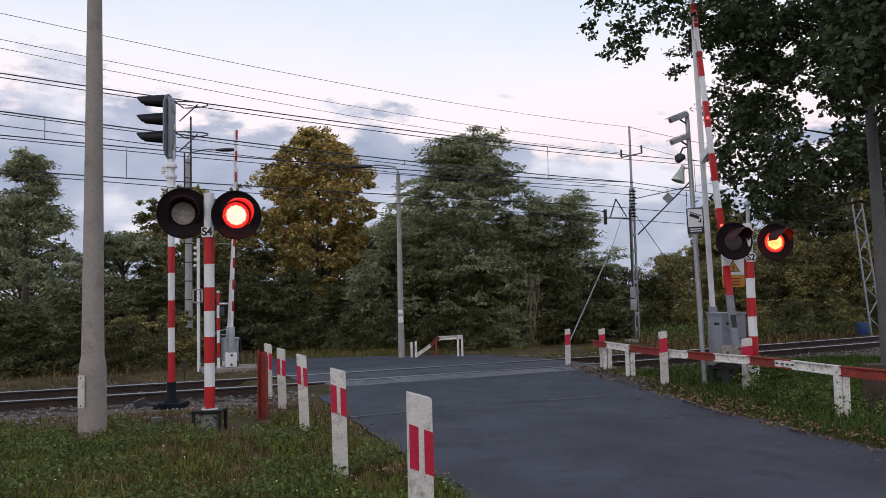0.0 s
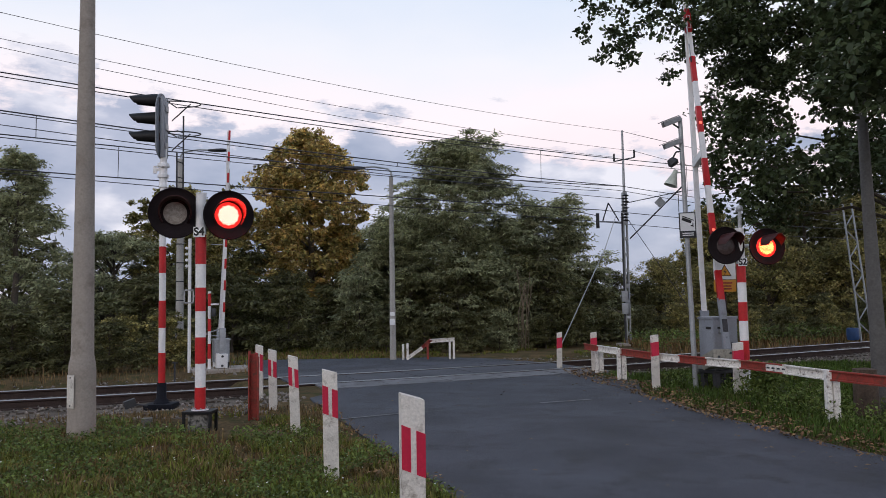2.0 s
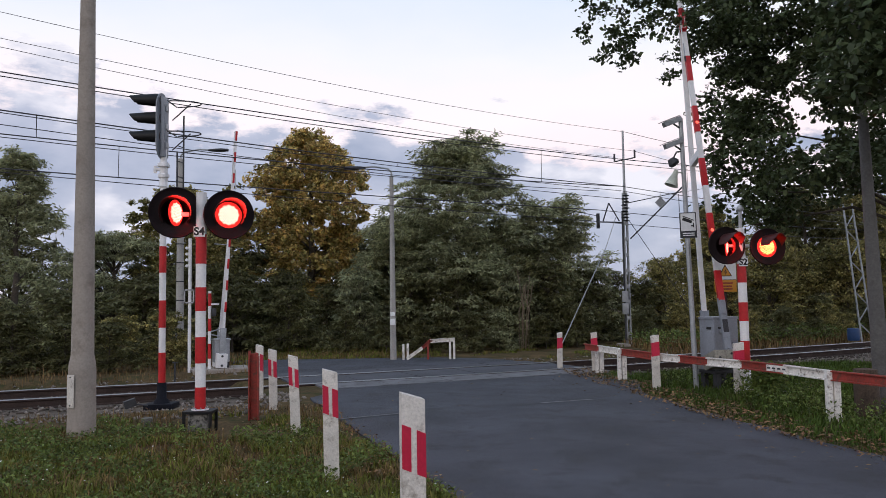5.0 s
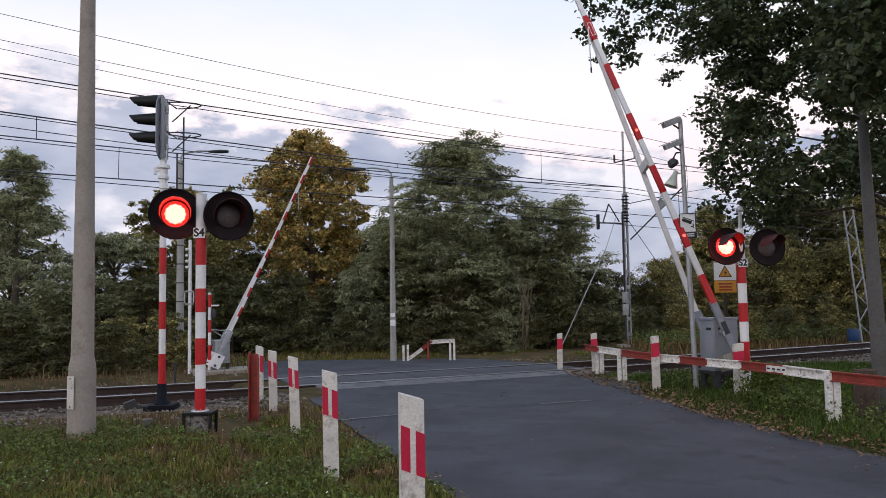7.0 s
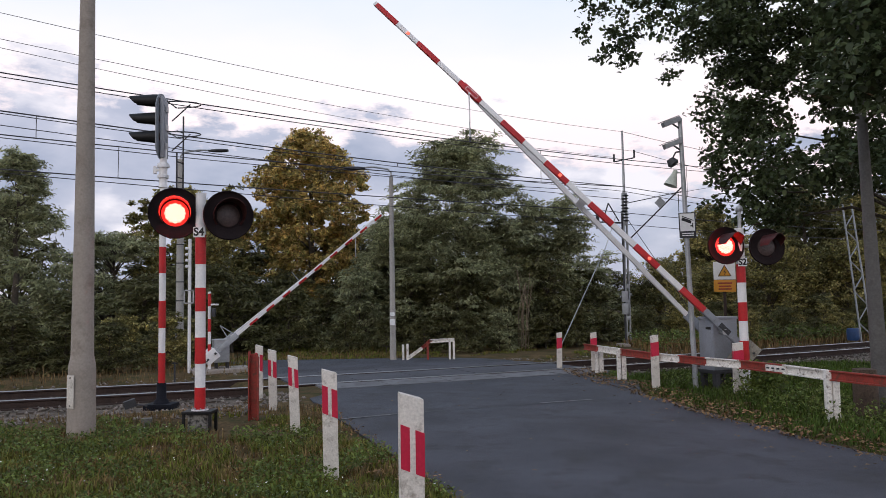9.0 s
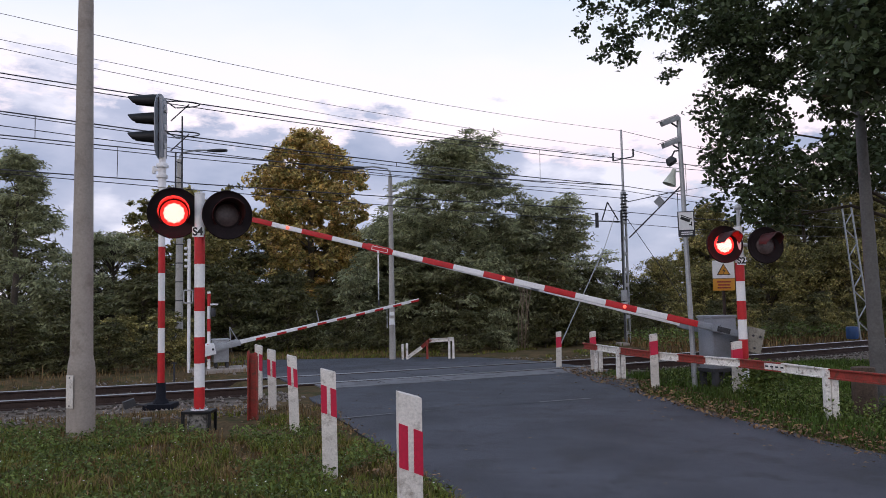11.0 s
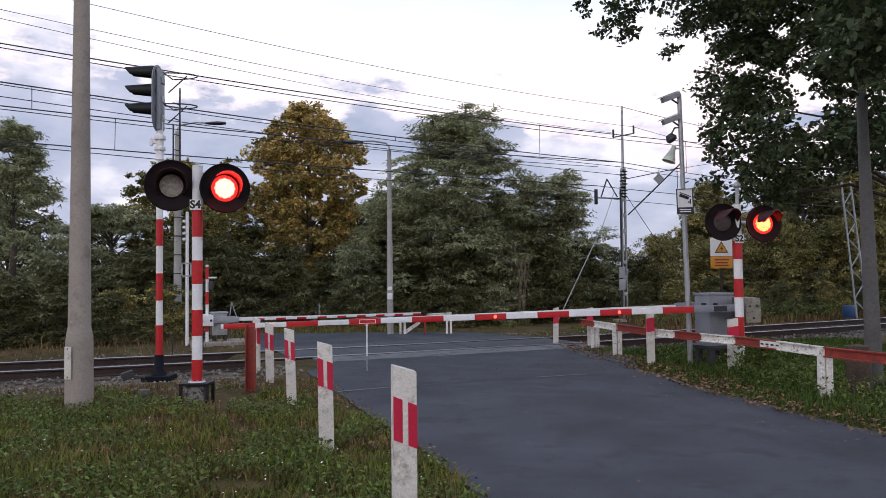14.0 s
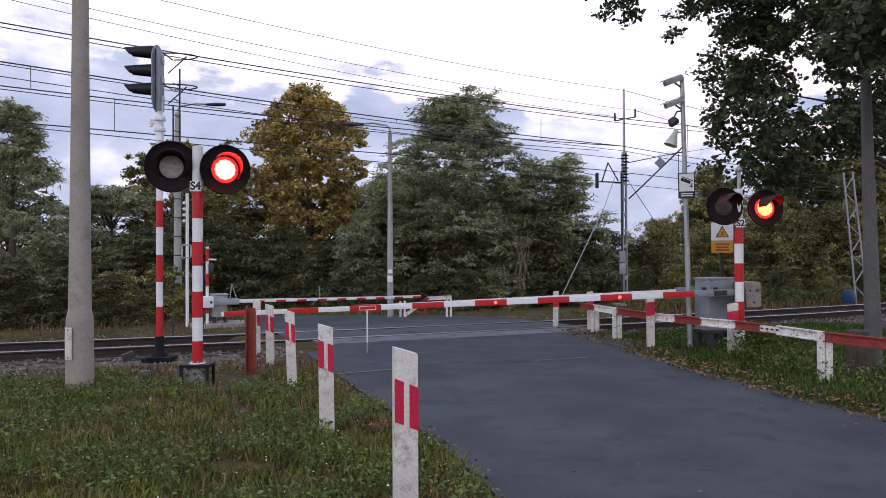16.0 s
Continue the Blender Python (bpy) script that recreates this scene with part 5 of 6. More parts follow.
def tree(label, x, y, blobs, trunk, leaves, size, material, seed, bark=None, shape="oval", name="tree", category="tree", twig=True, flat=0.75):
    """blobs: (x, y, z, radius) of leaf masses about the foot; trunk: (height, radius)."""
    rng = np.random.default_rng(seed)
    root = empty(name, x, y, 0, label=label, category=category)
    bm = B()
    h, r = trunk
    pts = [Vector((0, 0, -0.3))]
    for i in range(1, 7):
        pts.append(Vector((rng.normal(0, 0.05 * h / 6), rng.normal(0, 0.05 * h / 6), h * i / 6)))
    rad = [r * 1.35] + [r * (1 - 0.8 * i / 6) for i in range(1, 7)]
    for i in range(6):
        tube(bm, pts[i], pts[i + 1], rad[i], rad[i + 1], n=9)
    for bx, by, bz, br in blobs:
        if br < 0.25:
            continue
        z0 = max(0.25 * h, min(0.95 * h, bz - 0.55 * math.hypot(bx, by) - 0.2))
        a = Vector((0, 0, z0))
        e = Vector((bx, by, bz))
        mid = a.lerp(e, 0.5) + Vector((rng.normal(0, 0.12), rng.normal(0, 0.12), 0.12 * (e - a).length))
        if len(blobs) > 130 and rng.uniform() > 30 / len(blobs):
            continue
        if len(blobs) > 130 and (e - a).length > 6.2:
            continue
        k = min(0.22 * r, 0.012 + 0.006 * (e - a).length)
        tube(bm, a, mid, k * 1.3, k * 0.8, n=6, caps=False)
        tube(bm, mid, e, k * 0.8, k * 0.25, n=6, caps=False)
        if twig:
            for _ in range(3):
                d = rng.normal(0, 1, 3)
                d[2] = abs(d[2]) * 0.4
                d /= np.linalg.norm(d)
                tube(bm, e, e + Vector(d) * br * 0.85, k * 0.25, 0.004, n=4, caps=False)
    part("trunk", bm, bark or M_BARK, root)
    w = np.array([b[3] ** 2 for b in blobs])
    cnt = rng.multinomial(leaves, w / w.sum())
    C, Nn, D = [], [], []
    for (bx, by, bz, br), n in zip(blobs, cnt):
        d = rng.normal(0, 1, (n, 3))
        d /= np.linalg.norm(d, axis=1)[:, None]
        # leaves gather in small sprays over the mass
        sh = rng.normal(0, 1, (max(5, n // 34), 3))
        sh /= np.linalg.norm(sh, axis=1)[:, None]
        far = rng.uniform(0.45, 1.1, len(sh))
        idx = rng.integers(0, len(sh), n)
        p = sh[idx] * (br * far[idx])[:, None] + rng.normal(0, 1, (n, 3)) * np.array([1, 1, 0.8]) * (0.13 * br + 0.03)
        way = sh[idx] + np.array([bx, by, 0.0]) / (abs(bx) + abs(by) + 1.0)
        if shape == "frond":  # thin layered sprays that reach out and droop at the tips
            q = rng.normal(0, 1, (n, 3)) * np.array([1, 1, 0.4]) * (0.2 * br + 0.06)
            q[:, 2] -= 0.5 * (q[:, 0] ** 2 + q[:, 1] ** 2)
            p = sh[idx] * (br * far[idx])[:, None] + q
            way = q * np.array([1, 1, 0.3]) * 2.5 + way * np.array([0.5, 0.5, 0.15])
        p[:, 2] *= flat
        C.append(p + np.array([bx, by, bz]))
        nn = sh[idx] * 0.5 + np.array([0, 0, 0.9])
        Nn.append(nn)
        D.append(way)
    if shape == "frond":
        leaf_cloud("crown", np.concatenate(C), np.concatenate(Nn), size, material, root, rng, shape, "", np.concatenate(D), 0.55)
    else:
        leaf_cloud("crown", np.concatenate(C), np.concatenate(Nn), size, material, root, rng, shape)
    return root


def crown_blobs(rng, n, cx, cy, z0, z1, profile, r):
    """Leaf masses filling a crown between z0 and z1 whose half-width over height is profile(u)."""
    out = []
    for _ in range(n):
        u = rng.uniform(0, 1)
        w = profile(u)
        a = rng.uniform(0, 2 * math.pi)
        q = w * math.sqrt(rng.uniform(0.12, 1.0))
        out.append((cx + q * math.cos(a), cy + q * math.sin(a), z0 + (z1 - z0) * u, r * rng.uniform(0.65, 1.25)))
    return out


def outline(rows, R):
    """Half-width of a crown by its height, from rows of (height, half-width); gives (lowest, highest, profile)."""
    z0, z1 = rows[0][0], rows[-1][0]

    def profile(u):
        z = z0 + (z1 - z0) * u
        for (za, wa), (zb, wb) in zip(rows, rows[1:]):
            if z <= zb:
                return R.uniform(0.72, 1.08) * (wa + (wb - wa) * (z - za) / (zb - za))
        return rows[-1][1]
    return z0, z1, profile


def woods():
    R = random.Random(11)

    def grow(label, x, y, rows, n, r, trunk, leaves, size, material, seed, shape="frond", extra=(), flat=0.7):
        blobs = crown_blobs(R, n, 0, 0, *outline(rows, R), r)
        # side shoots break the outline
        top = rows[-1][0]
        for _ in range(n // 9):
            bx, by, bz, br = R.choice(blobs)
            k = R.uniform(1.06, 1.2)
            blobs.append((bx * k, by * k, min(top + 0.3, bz + R.uniform(0.0, 0.35)), br * R.uniform(0.35, 0.6)))
        return tree(label, x, y, blobs + list(extra), trunk, leaves, size, material, seed, shape=shape, flat=flat)
    grow("tall broadleaf tree turning gold in autumn", -5.85, 34, [(1.6, 2.8), (3.5, 3.0), (5.2, 2.95), (6.8, 2.6), (7.8, 2.15), (8.5, 1.55), (9.0, 0.8)], 330, 0.46, (7.4, 0.24), 74000, 0.165, M_LEAF_GOLD, 1, "oval", flat=0.85)
    grow("dense dark green locust tree", 0.5, 29, [(0.5, 3.4), (1.5, 4.0), (2.5, 4.0), (3.5, 3.6), (4.5, 3.1), (5.5, 2.65), (6.3, 2.1), (7.0, 1.3), (7.5, 0.5)], 380, 0.42, (6.9, 0.14), 88000, 0.175, M_LEAF_GREEN, 2, extra=[(R.uniform(2.0, 3.6), R.uniform(-1, 1), R.uniform(3.4, 5.0), 0.4) for _ in range(26)] + [(R.uniform(0.0, 1.5), R.uniform(-0.6, 0.6), R.uniform(7.2, 7.9), 0.34) for _ in range(12)])
    grow("spreading green locust tree", 4.8, 29.5, [(0.5, 2.3), (2.0, 2.1), (3.0, 1.6), (4.0, 1.05), (4.8, 0.6), (5.3, 0.2)], 110, 0.4, (4.5, 0.11), 24000, 0.17, M_LEAF_GREEN, 3)
    grow("green locust tree beside the lamp", -2.0, 30, [(0.4, 1.7), (1.8, 1.7), (3.0, 1.35), (4.0, 0.8), (4.6, 0.4)], 100, 0.42, (3.4, 0.1), 28000, 0.175, M_LEAF_GREEN, 4)
    # left wood
    grow("green tree at the edge of the wood", -14.5, 26, [(0.4, 2.6), (2.0, 2.8), (3.5, 2.4), (4.4, 1.6), (5.4, 0.9), (6.3, 0.5), (6.9, 0.2)], 130, 0.4, (5.8, 0.15), 22000, 0.175, M_LEAF_GREEN, 5)
    grow("brownish green tree behind the signal", -10.8, 31, [(0.6, 2.7), (3.0, 2.9), (4.4, 2.4), (5.3, 1.6), (6.1, 0.6)], 170, 0.45, (5.0, 0.14), 36000, 0.155, M_LEAF_OLIVE, 6, "oval", [(2.1, 0.2, 6.3, 0.4), (2.4, 0, 5.8, 0.45), (1.8, 0, 5.6, 0.5), (2.3, 0.2, 5.2, 0.5)], 0.8)
    grow("low green tree at the edge of the wood", -12.0, 28, [(0.4, 2.5), (1.8, 2.5), (3.0, 2.0), (3.7, 1.3), (4.1, 0.6)], 95, 0.38, (3.6, 0.11), 16000, 0.175, M_LEAF_GREEN, 7)
    # right wood
    grow("yellowing tree at the edge of the wood", 13.4, 38, [(0.6, 2.4), (2.5, 2.3), (4.0, 1.7), (5.2, 0.8), (5.8, 0.3)], 110, 0.6, (4.6, 0.14), 27000, 0.16, M_LEAF_OLIVE, 8, "oval", flat=0.8)
    grow("dark green tree in the wood", 17.5, 37, [(0.6, 2.8), (3.0, 2.7), (5.0, 1.8), (6.6, 0.5)], 120, 0.65, (6.4, 0.17), 28000, 0.17, M_LEAF_DARK, 9, "oval", flat=0.8)
    grow("yellow-green tree in the wood", 21.0, 38, [(0.6, 2.8), (3.0, 2.7), (5.0, 1.8), (6.3, 0.5)], 110, 0.65, (5.6, 0.15), 26000, 0.17, M_LEAF_OLIVE, 10, "oval", flat=0.8)
    # undergrowth
    kinds, tall = [], []
    for i, (ma, lab, sh) in enumerate(((M_LEAF_DARK, "dense dark green thicket bush", "frond"), (M_LEAF_GREEN, "leafy green roadside bush", "frond"), (M_LEAF_OLIVE, "yellowing bush at the wood's edge", "oval"))):
        k = 1.0 if sh == "oval" else 1.75
        for pool, n, leaves, size, dx in ((kinds, 46, 5600, 0.125, 0), (tall, 80, 9000, 0.088, 1.5)):
            pool.append(tree(lab, -7.5 + 4.5 * i + dx, 27.5 + 0.5 * i + dx, crown_blobs(R, n, 0, 0, 0.2, 2.6, lambda u: R.uniform(0.7, 1.1) * 1.75 * (1 - 0.75 * u), 0.42), (1.9, 0.05), int(leaves / k ** 0.6), size * k, ma, 20 + i + 10 * len(pool), name="bush", category="bush", shape=sh, flat=0.7))
    spots = [(8.6, 27.4, 0.36, 2), (10.0, 28.2, 0.4, 0), (11.6, 28.8, 0.38, 2), (13.0, 29.6, 0.42, 0), (15.0, 30.4, 0.42, 2), (16.8, 31.0, 0.45, 0), (7.0, 27.4, 0.35, 0), (19.5, 32.0, 0.5, 2), (7.5, 28.6, 0.5, 0), (9.2, 29.6, 0.55, 2), (10.8, 30.4, 0.5, 0), (12.4, 31.2, 0.6, 0), (14.2, 31.8, 0.55, 2), (16.0, 32.6, 0.65, 0), (18.0, 33.0, 0.6, 2), (-12.6, 20.6, 0.75, 0), (-15, 19.6, 0.8, 0), (-10.6, 21.8, 0.8, 0), (-17.5, 20.5, 1.0, 0), (-9.2, 23.5, 0.9, 0), (-7.0, 25.5, 0.9, 0), (-5.0, 24.8, 0.7, 0), (-17, 25, 1.1, 0), (-15.8, 22.5, 0.9, 1), (-12.8, 24.5, 0.85, 1), (-10.4, 25.5, 0.85, 0), (-9.0, 27.5, 1.2, 0), (-6.0, 29, 0.98, 0), (-4.2, 27.6, 0.8, 0), (-3.2, 30, 1.05, 0), (-2.9, 26.6, 0.8, 1), (-1.2, 27, 0.9, 0), (0.5, 26.5, 1.0, 0), (2.2, 26.3, 0.95, 1), (3.6, 26.9, 1.0, 0), (5.3, 28.5, 0.85, 0), (5.9, 29.5, 0.7, 1), (8.4, 32, 0.85, 0), (9.3, 33, 1.1, 2), (11.9, 34, 1.25, 2), (12.6, 34.6, 1.2, 2), (14.6, 34.5, 1.5, 2), (16.2, 35, 1.3, 2), (18.4, 34.5, 1.5, 2), (20.2, 35, 1.4, 2), (22.4, 35, 1.6, 0), (24.5, 36, 1.6, 2), (-19.5, 27, 1.5, 0), (-21, 24, 1.4, 1), (-8.2, 33, 1.6, 0), (-13.6, 30, 1.1, 0), (-17.5, 31, 2.0, 0), (7.8, 35, 1.05, 0), (10.9, 38, 1.15, 2), (26.5, 38, 2.2, 0), (23.5, 41, 2.4, 0), (19.5, 42, 2.4, 0), (15.0, 42, 2.0, 2), (2.2, 36, 1.9, 0), (-1.2, 38, 2.0, 0), (-10.5, 37, 2.2, 2), (4.0, 40, 1.5, 2), (29.5, 40, 2.6, 2), (-13.4, 20.2, 0.6, 0), (-12.2, 20.3, 0.55, 0), (-11.1, 20.5, 0.5, 0), (-9.9, 20.8, 0.55, 0), (-8.8, 21.0, 0.5, 2), (-7.8, 21.4, 0.5, 0), (-6.9, 21.9, 0.45, 0), (-3.9, 36, 1.9, 0), (-0.6, 23.7, 0.4, 0), (0.7, 23.9, 0.42, 0), (1.75, 24.4, 0.42, 1), (3.3, 25.0, 0.45, 0), (4.4, 25.6, 0.5, 0), (-3.1, 24.2, 0.42, 0), (-1.8, 24.0, 0.4, 0)]
    for i in range(11):  # low growth behind the track, beside the crossing
        x = -17.5 + 1.05 * i
        y = next(v * 0.1 for v in range(60, 500) if track_dist(x, v * 0.1) > 4.4)
        spots.append((x, y + R.uniform(0, 0.5), R.uniform(0.42, 0.66), (0, 0, 2, 0)[i % 4]))
    for i in range(6):  # low growth close along the track
        x = 8.8 + 1.5 * i
        y = next(v * 0.1 for v in range(140, 500) if track_dist(x, v * 0.1) > 3.1)
        spots.append((x, y, 0.32 + 0.04 * (i % 3), (0, 2, 0)[i % 3]))
    for x, y, s, k in spots:
        m = pose(x, y, 0, 0, 0, R.uniform(0, 360)) @ Matrix.Diagonal((s * R.uniform(0.9, 1.15), s * R.uniform(0.9, 1.15), s * R.uniform(0.85, 1.15), 1))
        copy_thing((tall if s >= 1 else kinds)[k], m)
    # young stems before the locust
    root = empty("sapling", 2.36, 24.4, label="cluster of bare pale sapling stems", category="sapling")
    for i in range(8):
        bm = B()
        a = Vector((R.uniform(-0.4, 0.35), R.uniform(-0.2, 0.2), -0.1))
        mid = a + Vector((R.uniform(-0.1, 0.15), 0, R.uniform(1.0, 1.4)))
        e = mid + Vector((R.uniform(-0.25, 0.4), 0, R.uniform(0.6, 1.4)))
        sweep(bm, [a, mid, e], R.uniform(0.008, 0.016), 5)
        part("stem", bm, M_BARK_PALE, root)


def oak():
    R = random.Random(5)
    blobs = []
    while len(blobs) < 380:
        a = Vector((R.gauss(0, 1), R.gauss(0, 1), R.gauss(0, 1))).normalized() * R.uniform(0.5, 1.0) ** 0.6
        p = (11.0 + 6.3 * a.x, 15.6 + 3.4 * a.y, 8.0 + 5.4 * a.z)
        if p[2] < 3.3 + 0.42 * max(0, p[0] - 6.8) or p[2] > 10.5 or (p[0] < 5.5 and p[2] < 6.6):
            continue
        blobs.append((p[0] - 10.6, p[1] - 15.6, p[2], R.uniform(0.45, 0.78)))
    for _ in range(34):  # long limb over the road
        k = R.uniform(0, 1)
        blobs.append((3.0 + 2.3 * k - 10.6, 16.6 + R.uniform(-0.7, 0.7) - 15.6, 7.25 + R.uniform(-0.5 * k, 1.8), R.uniform(0.28, 0.5)))
    for _ in range(56):  # hanging boughs
        k = R.uniform(0, 1)
        x = 5.6 + 1.7 * k
        blobs.append((x - 10.6, 15.0 + R.uniform(-0.8, 0.8) - 15.6, R.uniform(2.95, 5.2), R.uniform(0.3, 0.5)))
    for _ in range(34):
        y = R.uniform(8.4, 9.8)
        blobs.append((R.uniform(0.53, 0.62) * y - 10.6, y - 15.6, R.uniform(3.7, 6.4), R.uniform(0.3, 0.45)))
    for _ in range(95):  # boughs reaching over the verge
        y = R.uniform(8.6, 10.6)
        blobs.append((R.uniform(0.53, 0.8) * y - 10.6, y - 15.6, R.uniform(4.3, 7.4), R.uniform(0.35, 0.6)))
    for _ in range(46):  # low boughs before the wood
        y = R.uniform(12.4, 14.6)
        blobs.append((R.uniform(0.43, 0.6) * y - 10.6, y - 15.6, R.uniform(3.45, 4.6), R.uniform(0.3, 0.5)))
    # airy hollows between the hanging boughs and the main crown
    for ax, ay, az, ar in ((6.75, 14.6, 4.9, 0.42), (7.25, 15.0, 5.3, 0.4), (6.5, 14.4, 5.6, 0.3), (7.55, 15.2, 4.7, 0.4), (7.0, 14.6, 4.35, 0.3), (7.9, 14.8, 5.0, 0.3)):
        d = Vector((ax, ay, az - 1.6)).normalized()
        blobs = [b for b in blobs if (lambda q: (q - d * q.dot(d)).length > ar * q.dot(d) / 16)(Vector((b[0] + 10.6, b[1] + 15.6, b[2] - 1.6))) or R.random() < 0.2]
    tree("large dark green oak overhanging the crossing", 10.6, 15.6, blobs, (10.5, 0.42), 102000, 0.108, M_LEAF_OAK, 31, shape="oak", name="oak_tree", category="tree", flat=0.85)


def blades(name, pts, heights, material, label, width=0.007, lean=0.5, seed=0, kind="stuff"):
    rng = np.random.default_rng(seed)
    n = len(pts)
    p = np.asarray(pts, float)
    h = np.asarray(heights, float)[:, None]
    a = rng.uniform(0, 2 * math.pi, n)
    d = np.stack([np.cos(a), np.sin(a), np.zeros(n)], 1)
    w = np.stack([-np.sin(a), np.cos(a), np.zeros(n)], 1) * width * rng.uniform(0.6, 1.5, n)[:, None]
    ln = rng.uniform(0.1, lean, n)[:, None]
    up = np.array([0, 0, 1.0])
    m = p + up * h * 0.6 + d * h * ln * 0.35
    t = p + up * h * (1 - 0.25 * ln) + d * h * ln
    v = np.stack([p - w, p + w, m + w * 0.8, m - w * 0.8, t], 1)
    me = bpy.data.meshes.new(name)
    me.vertices.add(n * 5)
    me.vertices.foreach_set("co", v.reshape(-1))
    base = np.arange(n)[:, None] * 5
    idx = np.concatenate([base + [0, 1, 2, 3], base + [3, 2, 4]], 1).reshape(-1)
    me.loops.add(n * 7)
    me.loops.foreach_set("vertex_index", idx.astype(np.int32))
    me.polygons.add(n * 2)
    st = np.stack([np.arange(n) * 7, np.arange(n) * 7 + 4], 1).reshape(-1)
    me.polygons.foreach_set("loop_start", st.astype(np.int32))
    me.update(calc_edges=True)
    me.materials.append(material)
    o = new(name, me)
    return tagged(o, label, "grass", kind=kind)


def verges():
    rng = np.random.default_rng(9)

    def scatter(n, x0, x1, y0, y1, keep, near=None):
        out = []
        while len(out) < n:
            x, y = rng.uniform(x0, x1), rng.uniform(y0, y1)
            if keep(x, y):
                out.append((x, y, ground_z(x, y) - 0.01))
        return out

    def nz(x, y, f=0.8, o=0.0):
        return noise.noise(Vector((x * f, y * f, o)))

    left = lambda x, y: x < road_left(y) - 0.03 + 0.12 * nz(x, y, 3) and y < 11.6 + 0.25 * (x + 2) + 0.8 * nz(x, y, 1.2, 4) and nz(x, y, 0.9, 2) + 0.5 * nz(x, y, 2.6, 9) > -1.35 + 0.128 * y
    P = scatter(56000, -8.5, 0.9, 3.4, 12.5, left)
    blades("grass", P, [max(0.03, (0.10 + 0.07 * nz(p[0], p[1], 0.9, 5)) * rng.uniform(0.5, 1.4) * (1.0 if p[1] < 9 else 0.75)) for p in P], M_GRASS, "patchy green grass on the verge", 0.006, 1.15, 1)
    P = scatter(16000, -8.5, 0.4, 3.6, 12.5, lambda x, y: x < road_left(y) and y < 12 + 0.25 * (x + 2) and nz(x, y, 0.6, 8) > -0.1)
    blades("dry_grass", P, rng.uniform(0.04, 0.16, len(P)), M_DRY, "dry straw-coloured grass on the verge", 0.004, 1.1, 2)
    right = lambda x, y: x > road_right(y) + 0.08 + 0.15 * nz(x, y, 2) and track_dist(x, y) < -2.2
    P = scatter(46000, 2.6, 9.5, 5.5, 18.5, right)
    blades("grass", P, [max(0.03, (0.13 + 0.08 * nz(p[0], p[1], 0.8, 6)) * rng.uniform(0.5, 1.3) * min(1, 0.35 + (p[0] - road_right(p[1])) * 0.8)) for p in P], M_GRASS_RANK, "rank green grass under the guard rail", 0.007, 0.8, 3)
    far = lambda x, y: track_dist(x, y) > 2.6 and not on_road(x, y, 0.1)
    P = scatter(9000, -18, 3, 14, 24, lambda x, y: far(x, y) and x < -1)
    blades("dry_grass", P, rng.uniform(0.04, 0.2, len(P)) * (1 + (rng.uniform(0, 1, len(P)) > 0.95)), M_DRY, "tall dry weeds beyond the track", 0.007, 0.6, 4)
    P = scatter(9000, 6, 22, 18, 36, lambda x, y: 2.3 < track_dist(x, y) < 5.5)
    blades("dry_grass", P, rng.uniform(0.06, 0.4, len(P)), M_DRY, "dry brown weeds along the wood's edge", 0.012, 0.7, 8)
    P = np.array(scatter(7000, 6, 22, 18, 36, lambda x, y: 2.5 < track_dist(x, y) < 5.5))
    P[:, 2] += rng.uniform(0.05, 0.5, len(P))
    o = leaf_cloud("weeds", P, np.tile([0, 0, 1.0], (len(P), 1)), 0.1, M_WEED, None, rng)
    tagged(o, "leafy weeds between track and wood", "weeds", kind="stuff")
    P = scatter(7000, -6, 6, 20, 27, lambda x, y: far(x, y) and (x < -1.2 or nz(x, y, 1.1, 31) > 0.22))
    blades("grass", P, rng.uniform(0.04, 0.12, len(P)), M_GRASS, "green grass at the wood's edge", 0.012, 0.7, 5)
    P = scatter(16000, -7, 0.9, -4.0, 3.5, lambda x, y: x < road_left(y) - 0.05)
    blades("grass", P, rng.uniform(0.05, 0.14, len(P)), M_GRASS, "green verge grass beside the road", 0.008, 0.8, 6)
    P = scatter(9000, 3, 13, -4.0, 6.0, lambda x, y: x > road_right(y) + 0.1)
    blades("grass", P, rng.uniform(0.05, 0.14, len(P)), M_GRASS, "green verge grass beside the road", 0.008, 0.8, 7)
    # weeds with broad leaves
    P = np.array(scatter(34000, -8.5, 0.5, 3.6, 10.5, lambda x, y: left(x, y) and nz(x, y, 1.1, 12) > -0.12))
    P[:, 2] += rng.uniform(0.03, 0.16, len(P))
    o = leaf_cloud("weeds", P, np.tile([0, 0, 1.0], (len(P), 1)), 0.042, M_WEED, None, rng)
    tagged(o, "low broad-leaved weeds in the grass", "weeds", kind="stuff")
    P = np.array(scatter(9000, 3.2, 8.0, 6.5, 14.5, lambda x, y: x > road_right(y) + 0.7 and nz(x, y, 0.9, 15) > -0.1))
    P[:, 2] += rng.uniform(0.03, 0.3, len(P))
    o = leaf_cloud("weeds", P, np.tile([0, 0, 1.0], (len(P), 1)), 0.05, M_WEED, None, rng)
    tagged(o, "leafy green weeds along the guard rail", "weeds", kind="stuff")
    # leafy shoot by the post
    for x, y, h in ((4.80, 11.95, 0.6), (4.92, 11.75, 0.5), (5.05, 12.0, 0.45)):
        n = 420
        c = np.stack([x + rng.normal(0, 0.13, n), y + rng.normal(0, 0.13, n), rng.uniform(0.02, h, n)], 1)
        o = leaf_cloud("nettle_clump", c, np.tile([0, 0, 1.0], (n, 1)), 0.075, M_WEED, None, rng)
        tagged(o, "dark leafy weed clump at the post's foot", "weeds", kind="stuff")
